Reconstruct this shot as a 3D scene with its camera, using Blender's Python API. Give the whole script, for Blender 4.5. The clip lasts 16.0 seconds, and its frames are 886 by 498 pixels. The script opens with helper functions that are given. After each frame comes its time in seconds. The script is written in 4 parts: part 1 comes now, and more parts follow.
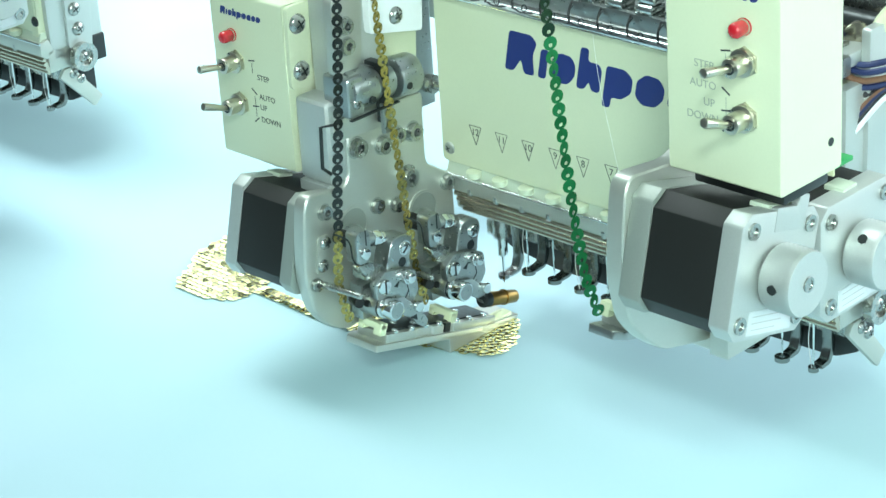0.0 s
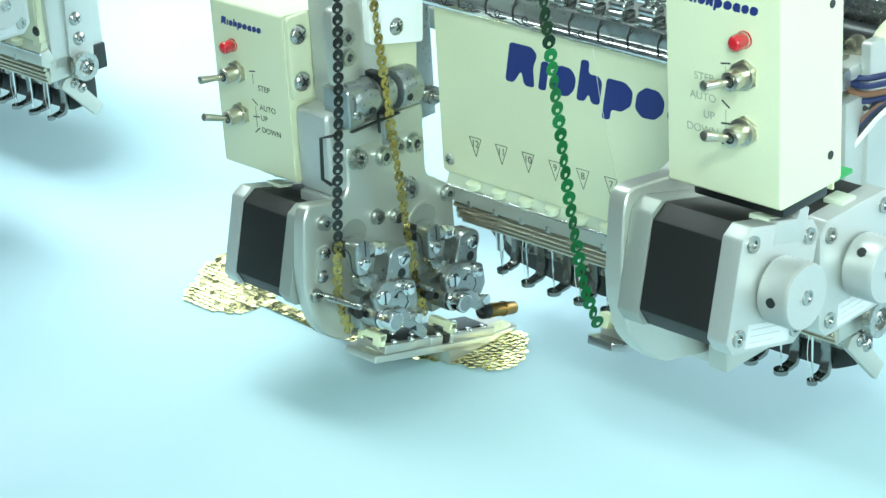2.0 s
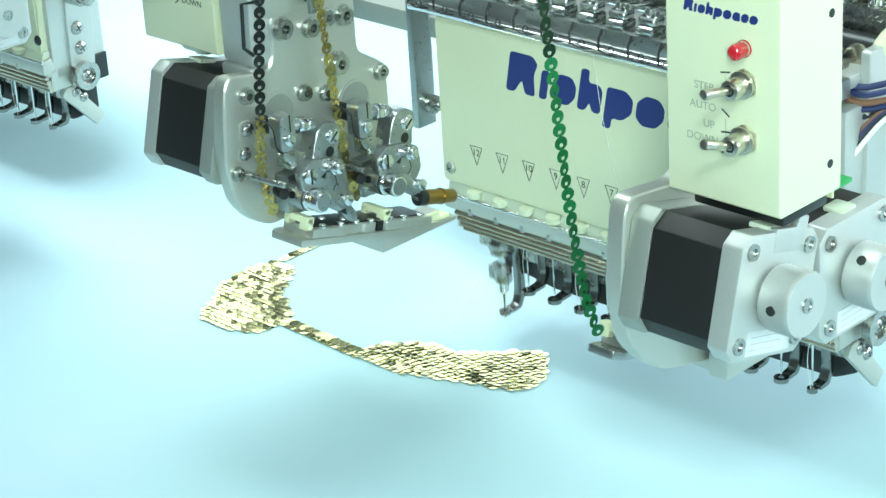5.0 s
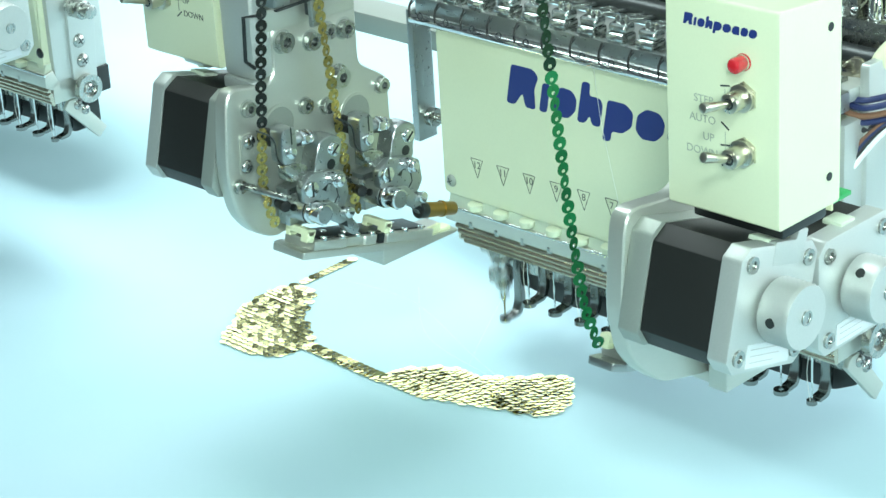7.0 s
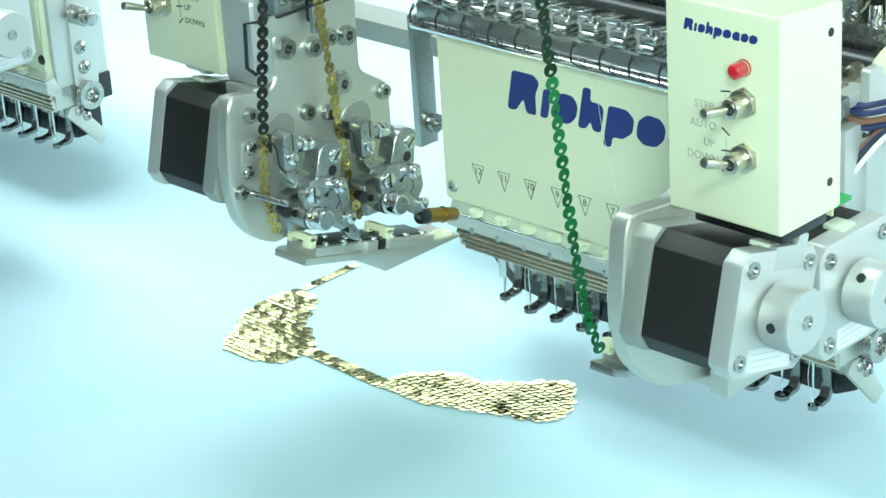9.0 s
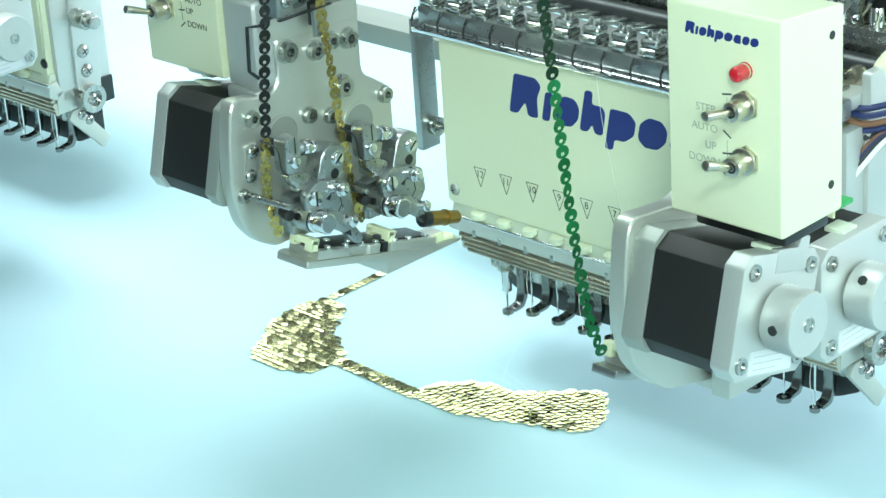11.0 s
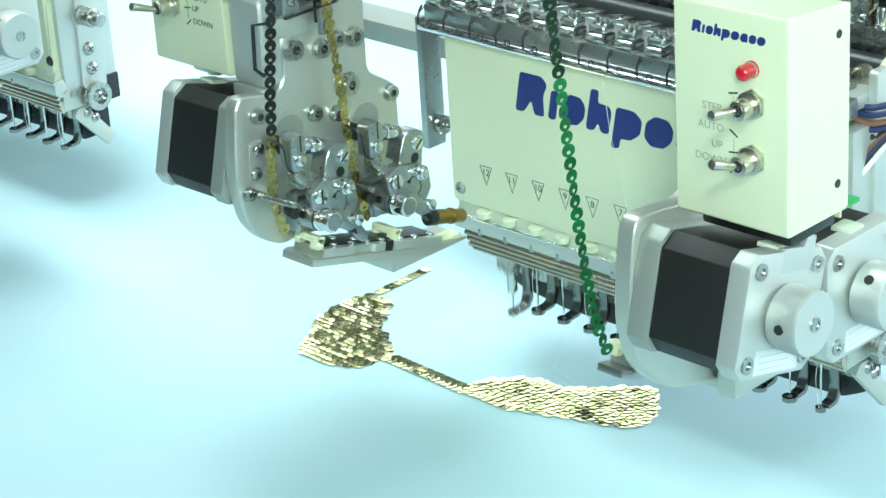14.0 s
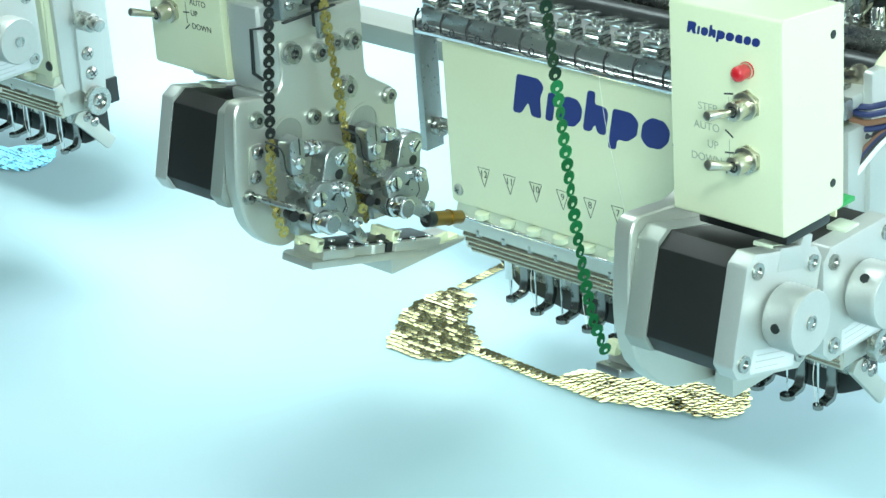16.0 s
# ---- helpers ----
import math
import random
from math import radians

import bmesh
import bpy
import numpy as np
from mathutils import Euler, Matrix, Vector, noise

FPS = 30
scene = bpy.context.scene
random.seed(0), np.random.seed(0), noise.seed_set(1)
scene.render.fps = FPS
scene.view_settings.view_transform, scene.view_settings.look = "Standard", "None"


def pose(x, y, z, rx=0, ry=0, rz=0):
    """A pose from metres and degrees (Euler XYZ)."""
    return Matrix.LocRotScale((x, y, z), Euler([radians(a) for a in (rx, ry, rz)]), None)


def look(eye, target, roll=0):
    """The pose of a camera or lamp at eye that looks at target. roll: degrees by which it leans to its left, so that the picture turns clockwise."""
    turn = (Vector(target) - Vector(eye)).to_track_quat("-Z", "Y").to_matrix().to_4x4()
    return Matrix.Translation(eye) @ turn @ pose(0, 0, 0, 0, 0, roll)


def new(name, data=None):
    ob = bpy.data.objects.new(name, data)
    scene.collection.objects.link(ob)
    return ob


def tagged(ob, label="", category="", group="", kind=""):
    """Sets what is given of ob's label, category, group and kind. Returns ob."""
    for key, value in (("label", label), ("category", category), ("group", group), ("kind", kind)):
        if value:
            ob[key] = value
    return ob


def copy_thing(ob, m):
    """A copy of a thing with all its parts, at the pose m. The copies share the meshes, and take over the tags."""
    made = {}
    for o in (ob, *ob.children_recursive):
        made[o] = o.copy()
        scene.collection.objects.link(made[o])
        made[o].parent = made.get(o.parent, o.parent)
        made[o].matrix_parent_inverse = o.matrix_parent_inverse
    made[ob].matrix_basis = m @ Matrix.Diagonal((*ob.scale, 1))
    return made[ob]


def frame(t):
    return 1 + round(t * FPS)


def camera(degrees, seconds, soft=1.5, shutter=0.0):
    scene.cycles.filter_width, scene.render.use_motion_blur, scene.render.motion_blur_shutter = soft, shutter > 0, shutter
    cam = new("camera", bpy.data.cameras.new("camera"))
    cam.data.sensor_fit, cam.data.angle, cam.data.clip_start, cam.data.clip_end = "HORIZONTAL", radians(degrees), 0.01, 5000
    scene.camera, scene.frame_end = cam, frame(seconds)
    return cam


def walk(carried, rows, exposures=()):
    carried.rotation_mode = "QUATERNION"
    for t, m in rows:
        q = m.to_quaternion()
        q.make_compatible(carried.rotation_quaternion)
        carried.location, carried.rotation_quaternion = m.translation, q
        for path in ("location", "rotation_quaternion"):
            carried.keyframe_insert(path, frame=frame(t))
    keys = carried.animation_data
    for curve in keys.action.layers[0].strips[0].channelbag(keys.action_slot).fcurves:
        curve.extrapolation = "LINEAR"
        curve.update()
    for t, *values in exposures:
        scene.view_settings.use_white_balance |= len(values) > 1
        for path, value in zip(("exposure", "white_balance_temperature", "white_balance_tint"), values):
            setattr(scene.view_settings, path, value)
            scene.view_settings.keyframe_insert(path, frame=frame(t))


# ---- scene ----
cam = camera(21.932, 16.0, soft=1.5, shutter=0.45)
walk(cam, [
    (0, look((0.62811, -0.65729, 0.45222), (0.17555, -0.21008, 0.16034), -3.883)),
    (0.5, look((0.62811, -0.65730, 0.45222), (0.17497, -0.21021, 0.16107), -3.849)),
    (1, look((0.62765, -0.65684, 0.45194), (0.17400, -0.20973, 0.16161), -3.748)),
    (1.5, look((0.62738, -0.65657, 0.45177), (0.17318, -0.20951, 0.16222), -3.582)),
    (2, look((0.62863, -0.65780, 0.45254), (0.17531, -0.20934, 0.16378), -3.594)),
    (2.5, look((0.62870, -0.65787, 0.45258), (0.17528, -0.20898, 0.16465), -3.563)),
    (3, look((0.62880, -0.65797, 0.45264), (0.17515, -0.20924, 0.16481), -3.597)),
    (3.5, look((0.62881, -0.65799, 0.45265), (0.17474, -0.20932, 0.16539), -3.571)),
    (4, look((0.62945, -0.65861, 0.45304), (0.17504, -0.20990, 0.16639), -3.625)),
    (6.5, look((0.63076, -0.65990, 0.45384), (0.17658, -0.20976, 0.16908), -3.553)),
    (7, look((0.63221, -0.66132, 0.45473), (0.17692, -0.21110, 0.17186), -3.595)),
    (7.5, look((0.63189, -0.66101, 0.45453), (0.17608, -0.21060, 0.17279), -3.660)),
    (8, look((0.63247, -0.66157, 0.45489), (0.17649, -0.21135, 0.17313), -3.644)),
    (8.5, look((0.63245, -0.66156, 0.45488), (0.17631, -0.21141, 0.17329), -3.748)),
    (9, look((0.63322, -0.66232, 0.45535), (0.17720, -0.21182, 0.17411), -3.708)),
    (11.5, look((0.63405, -0.66313, 0.45586), (0.17723, -0.21271, 0.17580), -3.796)),
    (12, look((0.63318, -0.66228, 0.45533), (0.17573, -0.21232, 0.17557), -3.692)),
    (12.5, look((0.63292, -0.66202, 0.45516), (0.17533, -0.21233, 0.17518), -3.690)),
    (13, look((0.63210, -0.66122, 0.45467), (0.17401, -0.21213, 0.17454), -3.686)),
    (13.5, look((0.63242, -0.66153, 0.45486), (0.17445, -0.21241, 0.17456), -3.684)),
    (14, look((0.63322, -0.66232, 0.45535), (0.17542, -0.21330, 0.17465), -3.729)),
    (14.5, look((0.63352, -0.66261, 0.45553), (0.17563, -0.21354, 0.17504), -3.779)),
    (15, look((0.63477, -0.66384, 0.45630), (0.17710, -0.21413, 0.17648), -3.898)),
    (15.5, look((0.63603, -0.66507, 0.45706), (0.17825, -0.21540, 0.17736), -4.019)),
    (16, look((0.63696, -0.66599, 0.45763), (0.17932, -0.21654, 0.17733), -4.111)),
])

# ---- light: key and back lamps, added fills, panels for sequin glints, hall walls ----
MM = 0.001
world = bpy.data.worlds.new("hall_air")
scene.world = world
world.use_nodes = True
world.node_tree.nodes["Background"].inputs["Color"].default_value = (0.70, 1.0, 1.0, 1)
world.node_tree.nodes["Background"].inputs["Strength"].default_value = 0.37
scene.view_settings.exposure = 0.0


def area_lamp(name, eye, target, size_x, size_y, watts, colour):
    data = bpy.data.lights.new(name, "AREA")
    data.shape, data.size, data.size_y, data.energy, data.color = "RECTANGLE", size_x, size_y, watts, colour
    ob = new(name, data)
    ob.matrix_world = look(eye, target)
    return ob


key = area_lamp("key_lamp", (0.98, -1.00, 1.10), (0.17, 0.0, 0.20), 0.17, 0.17, 1.30, (0.76, 1.0, 0.95))
key.data.spread = radians(60)
# soft fill beside the camera, added to lift the upright faces
front = area_lamp("front_fill", (0.86, -0.86, 0.58), (0.15, 0.0, 0.20), 0.30, 0.20, 1.18, (0.76, 1.0, 0.97))
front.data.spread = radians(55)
# two unseen overhead fills, added to even out the cloth
area_lamp("overhead_fill_front", (0.35, -0.50, 2.0), (0.20, -0.1, 0.0), 1.8, 1.2, 3.0, (0.72, 1.0, 0.96))
area_lamp("overhead_fill_rear", (0.3, 0.5, 2.0), (0.1, 0.1, 0.0), 1.8, 1.8, 4, (0.82, 0.96, 1.0))
area_lamp("hall_back_light", (1.25, 2.7, 1.0), (0.15, 0.0, 0.0), 3.4, 1.5, 112.0, (0.80, 0.96, 1.0))
# side fill, added to brighten the cloth under the raised feeder
area_lamp("side_fill", (1.70, 0.30, 0.55), (0.12, 0.0, 0.0), 1.1, 0.7, 9.0, (0.76, 0.97, 1.0))
# two lamps added out of view, just where the sequins mirror them
area_lamp("glint_lamp", (-2.66, 2.12, 1.45), (-0.12, -0.04, 0.0), 0.38, 0.8, 3.1, (0.78, 0.95, 1.0))
area_lamp("glint_lamp_wide", (-2.28, 2.56, 0.88), (0.0, -0.03, 0.0), 0.90, 0.90, 8.6, (0.78, 0.95, 1.0))
# fill added high over the far left cloth to bleach it
far_fill = area_lamp("far_cloth_fill", (-0.55, 0.04, 0.95), (-0.50, 0.42, 0.0), 0.9, 0.3, 8.5, (0.84, 1.0, 1.0))
far_fill.data.spread = radians(110)


# ---- materials ----
def material(name, colour, rough=0.5, metal=0.0, grain=0.0, grain_scale=400.0, stain=0.0, patch_scale=25.0, bump=0.0,
             coat=0.0, stretch=(1, 1, 1), random_tint=0.0, transmission=0.0, second=None):
    m = bpy.data.materials.new(name)
    m.use_nodes = True
    nt = m.node_tree
    n, l = nt.nodes, nt.links
    b = n["Principled BSDF"]
    b.inputs["Base Color"].default_value = (*colour, 1)
    b.inputs["Roughness"].default_value = rough
    b.inputs["Metallic"].default_value = metal
    b.inputs["Coat Weight"].default_value = coat
    b.inputs["Transmission Weight"].default_value = transmission
    tc = n.new("ShaderNodeTexCoord")
    mp = n.new("ShaderNodeMapping")
    mp.inputs["Scale"].default_value = stretch
    l.new(tc.outputs["Object"], mp.inputs["Vector"])
    fine = n.new("ShaderNodeTexNoise")
    fine.inputs["Scale"].default_value, fine.inputs["Detail"].default_value = grain_scale, 4
    l.new(mp.outputs["Vector"], fine.inputs["Vector"])
    wide = n.new("ShaderNodeTexNoise")
    wide.inputs["Scale"].default_value, wide.inputs["Detail"].default_value = patch_scale, 3
    l.new(tc.outputs["Object"], wide.inputs["Vector"])
    last = None
    if grain or stain or random_tint or second:
        mix = n.new("ShaderNodeMix")
        mix.data_type = "RGBA"
        dark = second if second else tuple(c * (1 - max(stain, 0.02)) for c in colour)
        mix.inputs["A"].default_value, mix.inputs["B"].default_value = (*colour, 1), (*dark, 1)
        l.new(wide.outputs["Fac"], mix.inputs["Factor"])
        last = mix.outputs["Result"]
        hsv = n.new("ShaderNodeHueSaturation")
        l.new(last, hsv.inputs["Color"])
        add = n.new("ShaderNodeMath")
        add.operation = "MULTIPLY_ADD"
        add.inputs[1].default_value, add.inputs[2].default_value = grain * 2, 1 - grain
        l.new(fine.outputs["Fac"], add.inputs[0])
        value = add.outputs[0]
        if random_tint:
            info = n.new("ShaderNodeObjectInfo")
            more = n.new("ShaderNodeMath")
            more.operation = "MULTIPLY_ADD"
            more.inputs[1].default_value, more.inputs[2].default_value = random_tint, -random_tint / 2
            l.new(info.outputs["Random"], more.inputs[0])
            total = n.new("ShaderNodeMath")
            l.new(value, total.inputs[0])
            l.new(more.outputs[0], total.inputs[1])
            value = total.outputs[0]
        l.new(value, hsv.inputs["Value"])
        l.new(hsv.outputs["Color"], b.inputs["Base Color"])
        ramp = n.new("ShaderNodeMath")
        ramp.operation = "MULTIPLY_ADD"
        ramp.inputs[1].default_value, ramp.inputs[2].default_value = 0.18, rough - 0.09
        l.new(fine.outputs["Fac"], ramp.inputs[0])
        l.new(ramp.outputs[0], b.inputs["Roughness"])
    if bump:
        bp = n.new("ShaderNodeBump")
        bp.inputs["Strength"].default_value, bp.inputs["Distance"].default_value = bump, 0.0004
        l.new(fine.outputs["Fac"], bp.inputs["Height"])
        l.new(bp.outputs["Normal"], b.inputs["Normal"])
    return m


CREAM = material("cream_paint", (0.60, 0.63, 0.445), 0.42, grain=0.03, grain_scale=900, stain=0.05, bump=0.05, coat=0.1)
ALU = material("machined_aluminium", (0.56, 0.575, 0.52), 0.36, 0.72, grain=0.05, grain_scale=500, stain=0.10, patch_scale=40, bump=0.06, stretch=(1, 1, 6))
ALU_MATT = material("blasted_aluminium", (0.56, 0.585, 0.56), 0.44, 0.62, grain=0.07, grain_scale=1500, stain=0.10, patch_scale=30, bump=0.12)
STEEL = material("polished_steel", (0.47, 0.48, 0.45), 0.27, 1.0, grain=0.04, grain_scale=300, stain=0.12, patch_scale=60)
FOOT = material("dark_polished_steel", (0.27, 0.28, 0.27), 0.24, 1.0, grain=0.05, stain=0.15, patch_scale=80)
FEED = material("feeder_steel", (0.45, 0.48, 0.47), 0.30, 0.95, grain=0.06, grain_scale=600, stain=0.16, patch_scale=70, bump=0.04)
SATIN = material("satin_chrome", (0.70, 0.73, 0.71), 0.19, 1.0, grain=0.05, stain=0.10, patch_scale=90)
NICKEL = material("satin_nickel", (0.66, 0.63, 0.53), 0.30, 1.0, grain=0.04, stain=0.12, patch_scale=90)
CHROME = material("chrome", (0.80, 0.82, 0.82), 0.09, 1.0, grain=0.02, stain=0.06, patch_scale=80)
CAST = material("cast_cap", (0.37, 0.40, 0.36), 0.50, 0.6, grain=0.08, grain_scale=1200, stain=0.12, bump=0.15)
BLACK = material("black_lamination", (0.009, 0.009, 0.008), 0.5, 0.0, grain=0.15, grain_scale=300, stain=0.3, stretch=(40, 1, 1), bump=0.06)
# dark steel, also inlaid in sockets, slots, seams and holes as painted shade
DARK = material("dark_oiled_steel_and_shade", (0.05, 0.055, 0.055), 0.35, 0.7, grain=0.1, stain=0.3)
FROST = material("frosted_strip", (0.52, 0.58, 0.46), 0.35, grain=0.03, stain=0.12)
WORN = material("worn_chrome", (0.62, 0.56, 0.45), 0.22, 1.0, grain=0.06, stain=0.2, patch_scale=90)
# darkened copy of the green: dark surroundings mirrored high on the strip, painted in
GREENSEQ_SHADED = material("shaded_green_sequin", (0.006, 0.03, 0.014), 0.22, 0.35, grain=0.05, random_tint=0.5)
BUTTON = material("aged_nylon", (0.58, 0.63, 0.46), 0.42, grain=0.02, stain=0.08)
NYLON = material("milky_nylon", (0.72, 0.75, 0.50), 0.45, grain=0.02, stain=0.04)
WHITE = material("white_plastic", (0.80, 0.82, 0.80), 0.5, grain=0.02, stain=0.04)
LABEL = material("paper_label", (0.58, 0.62, 0.63), 0.6, grain=0.03)
GREYPRINT = material("grey_print", (0.40, 0.42, 0.41), 0.6)
BLUE = material("blue_print", (0.010, 0.024, 0.15), 0.45, grain=0.03)
INK = material("black_print", (0.03, 0.035, 0.04), 0.6)
FADED = material("faded_print", (0.31, 0.34, 0.28), 0.6)
RED = material("red_lamp_lens", (0.48, 0.012, 0.02), 0.12, grain=0.03, coat=0.6)
BRASS = material("brass_tube", (0.42, 0.26, 0.08), 0.32, 1.0, grain=0.08, stain=0.25, patch_scale=90)
GOLD = material("gold_sequin", (0.72, 0.67, 0.31), 0.14, 1.0, grain=0.04, random_tint=0.4, stain=0.1)
GOLDSTRIP = material("gold_sequin_strip", (0.48, 0.37, 0.12), 0.28, 0.95, grain=0.05, random_tint=0.7, stain=0.2)
# dark reflection in the upper gold sequins, painted as black
GOLDSTRIP_SHADED = material("shaded_gold_sequin", (0.012, 0.014, 0.012), 0.22, 0.2, grain=0.05, random_tint=0.2)
GREENSEQ = material("green_sequin", (0.01, 0.16, 0.05), 0.24, 0.35, grain=0.05, random_tint=0.5, stain=0.2)
BLUESEQ = material("blue_sequin", (0.14, 0.55, 0.74), 0.18, 0.9, grain=0.05, random_tint=0.6)
THREAD = material("thread", (0.80, 0.82, 0.78), 0.8)
CABLE_BLUE = material("blue_cable", (0.02, 0.03, 0.10), 0.45, grain=0.05)
CABLE_BROWN = material("brown_cable", (0.20, 0.10, 0.06), 0.45, grain=0.05)
CABLE_BLACK = material("black_cable", (0.02, 0.02, 0.025), 0.45, grain=0.05)
PCB = material("green_board", (0.02, 0.30, 0.08), 0.4, grain=0.1)
# changing light painted in: bluish base and darker green patches on white cloth
FABRIC = material("light_tinted_white_fabric", (0.495, 0.64, 0.755), 0.7, grain=0.025, grain_scale=2500, second=(0.365, 0.57, 0.57), patch_scale=6, bump=0.05)
TABLE = material("white_laminate", (0.72, 0.78, 0.78), 0.4, grain=0.02, stain=0.04)
WALL = material("hall_wall", (0.34, 0.36, 0.36), 0.8, grain=0.04, grain_scale=60, stain=0.08, patch_scale=2)
FLOOR = material("hall_floor", (0.12, 0.12, 0.12), 0.5, grain=0.06, grain_scale=80, stain=0.12, patch_scale=3)

# ---- mesh helpers, in millimetres ----
MIRROR = [None]      # x about which parts are mirrored, while a mirrored device is built
AX = {"x": Vector((1, 0, 0)), "y": Vector((0, 1, 0)), "z": Vector((0, 0, 1))}


def thing(name, label, category, group="", kind=""):
    return tagged(new(name), label, category, group, kind)


def part(name, bm, mat, parent=None, label=""):
    if MIRROR[0] is not None:
        for v in bm.verts:
            v.co.x = 2 * MIRROR[0] - v.co.x
        bmesh.ops.reverse_faces(bm, faces=bm.faces[:])
    for v in bm.verts:
        v.co *= MM
    me = bpy.data.meshes.new(name)
    bm.to_mesh(me)
    bm.free()
    me.polygons.foreach_set("use_smooth", [True] * len(me.polygons))
    me.set_sharp_from_angle(angle=radians(32))
    me.materials.append(mat)
    ob = new(name, me)
    if parent is not None:
        ob.parent = parent
    if label:
        tagged(ob, label)
    return ob


def join(*bms):
    out = bms[0]
    for b in bms[1:]:
        me = bpy.data.meshes.new("joining")
        b.to_mesh(me)
        out.from_mesh(me)
        b.free()
        bpy.data.meshes.remove(me)
    return out


def turn(bm, m):
    bmesh.ops.transform(bm, matrix=m, verts=bm.verts[:])
    return bm


def at(bm, x, y, z, rx=0, ry=0, rz=0):
    return turn(bm, pose(x, y, z, rx, ry, rz))


def soften(bm, w, seg=2):
    if w:
        es = [e for e in bm.edges if len(e.link_faces) == 2 and e.calc_face_angle(0) > 0.6]
        bmesh.ops.bevel(bm, geom=es, offset=w, segments=seg, affect="EDGES", profile=0.6, clamp_overlap=True)
    return bm


def slab(x0, x1, y0, y1, z0, z1, r=0.5, seg=2):
    bm = bmesh.new()
    bmesh.ops.create_cube(bm, size=1)
    turn(bm, Matrix.Translation(((x0 + x1) / 2, (y0 + y1) / 2, (z0 + z1) / 2)) @ Matrix.Diagonal((x1 - x0, y1 - y0, z1 - z0, 1)))
    return soften(bm, r, seg)


def rod(p, q, r, r2=None, seg=20, bevel=0.0):
    p, q = Vector(p), Vector(q)
    bm = bmesh.new()
    bmesh.ops.create_cone(bm, cap_ends=True, segments=seg, radius1=r, radius2=r if r2 is None else r2, depth=(q - p).length)
    if bevel:
        es = [e for e in bm.edges if e.calc_face_angle(0) > 1.0]
        bmesh.ops.bevel(bm, geom=es, offset=bevel, segments=5 if bevel > 1 else 2, affect="EDGES", profile=0.5)
    return turn(bm, Matrix.Translation((p + q) / 2) @ (q - p).to_track_quat("Z", "Y").to_matrix().to_4x4())


def prism(poly, axis, a, b, r=0.4, seg=2):
    """A plate with that outline in the plane across the axis. x: (y, z); y: (x, z); z: (x, y)."""
    bm = bmesh.new()
    put = {"x": lambda u, v, w: (w, u, v), "y": lambda u, v, w: (u, w, v), "z": lambda u, v, w: (u, v, w)}[axis]
    f = bm.faces.new([bm.verts.new(put(u, v, a)) for u, v in poly])
    got = bmesh.ops.extrude_face_region(bm, geom=[f])
    bmesh.ops.translate(bm, vec=AX[axis] * (b - a), verts=[g for g in got["geom"] if isinstance(g, bmesh.types.BMVert)])
    bmesh.ops.recalc_face_normals(bm, faces=bm.faces[:])
    return soften(bm, r, seg)


def rounded(poly, r, n=4):
    """The outline with its corners rounded."""
    out = []
    k = len(poly)
    for i in range(k):
        a, b, c = Vector(poly[i - 1]), Vector(poly[i]), Vector(poly[(i + 1) % k])
        u, v = (a - b), (c - b)
        ru, rv = min(r, u.length * 0.45), min(r, v.length * 0.45)
        p, q = b + u.normalized() * ru, b + v.normalized() * rv
        for j in range(n + 1):
            s = j / n
            w = p * (1 - s) ** 2 + b * 2 * s * (1 - s) + q * s * s
            out.append((w.x, w.y))
    return out


def ring(centre, axis, r_in, r_out, a, b, seg=24):
    """A flat ring about an axis through centre, from a to b along it."""
    bm = bmesh.new()
    d = AX[axis]
    e = AX["y" if axis == "x" else "x"]
    g = d.cross(e)
    c = Vector(centre)
    loops = []
    for r, h in ((r_in, a), (r_out, a), (r_out, b), (r_in, b)):
        loops.append([bm.verts.new(c + d * h + (e * math.cos(2 * math.pi * i / seg) + g * math.sin(2 * math.pi * i / seg)) * r) for i in range(seg)])
    for k in range(4):
        p, q = loops[k], loops[(k + 1) % 4]
        for i in range(seg):
            bm.faces.new((p[i], p[(i + 1) % seg], q[(i + 1) % seg], q[i]))
    bmesh.ops.recalc_face_normals(bm, faces=bm.faces[:])
    return bm


def wire(points, r, seg=8):
    """A round wire through the points."""
    bm = bmesh.new()
    pts = [Vector(p) for p in points]
    loops = []
    side = None
    for i, p in enumerate(pts):
        d = (pts[min(i + 1, len(pts) - 1)] - pts[max(i - 1, 0)]).normalized()
        if side is None:
            side = d.orthogonal().normalized()
        side = (side - d * side.dot(d)).normalized()
        up = d.cross(side)
        loops.append([bm.verts.new(p + (side * math.cos(2 * math.pi * k / seg) + up * math.sin(2 * math.pi * k / seg)) * r) for k in range(seg)])
    for a, b in zip(loops, loops[1:]):
        for k in range(seg):
            bm.faces.new((a[k], a[(k + 1) % seg], b[(k + 1) % seg], b[k]))
    bm.faces.new(loops[0][::-1])
    bm.faces.new(loops[-1])
    bmesh.ops.recalc_face_normals(bm, faces=bm.faces[:])
    return bm


def threaded(x0, x1, y, z, r_out, r_in, pitch=0.55, seg=10):
    """A bar along x with fine ridges round it."""
    bm = bmesh.new()
    n = int((x1 - x0) / pitch)
    loops = [[bm.verts.new((x0 + pitch * i, y + (r_in if i % 2 else r_out) * math.cos(2 * math.pi * k / seg), z + (r_in if i % 2 else r_out) * math.sin(2 * math.pi * k / seg))) for k in range(seg)] for i in range(n + 1)]
    for a, b in zip(loops, loops[1:]):
        for k in range(seg):
            bm.faces.new((a[k], b[k], b[(k + 1) % seg], a[(k + 1) % seg]))
    bm.faces.new(loops[0])
    bm.faces.new(loops[-1][::-1])
    bmesh.ops.recalc_face_normals(bm, faces=bm.faces[:])
    return bm


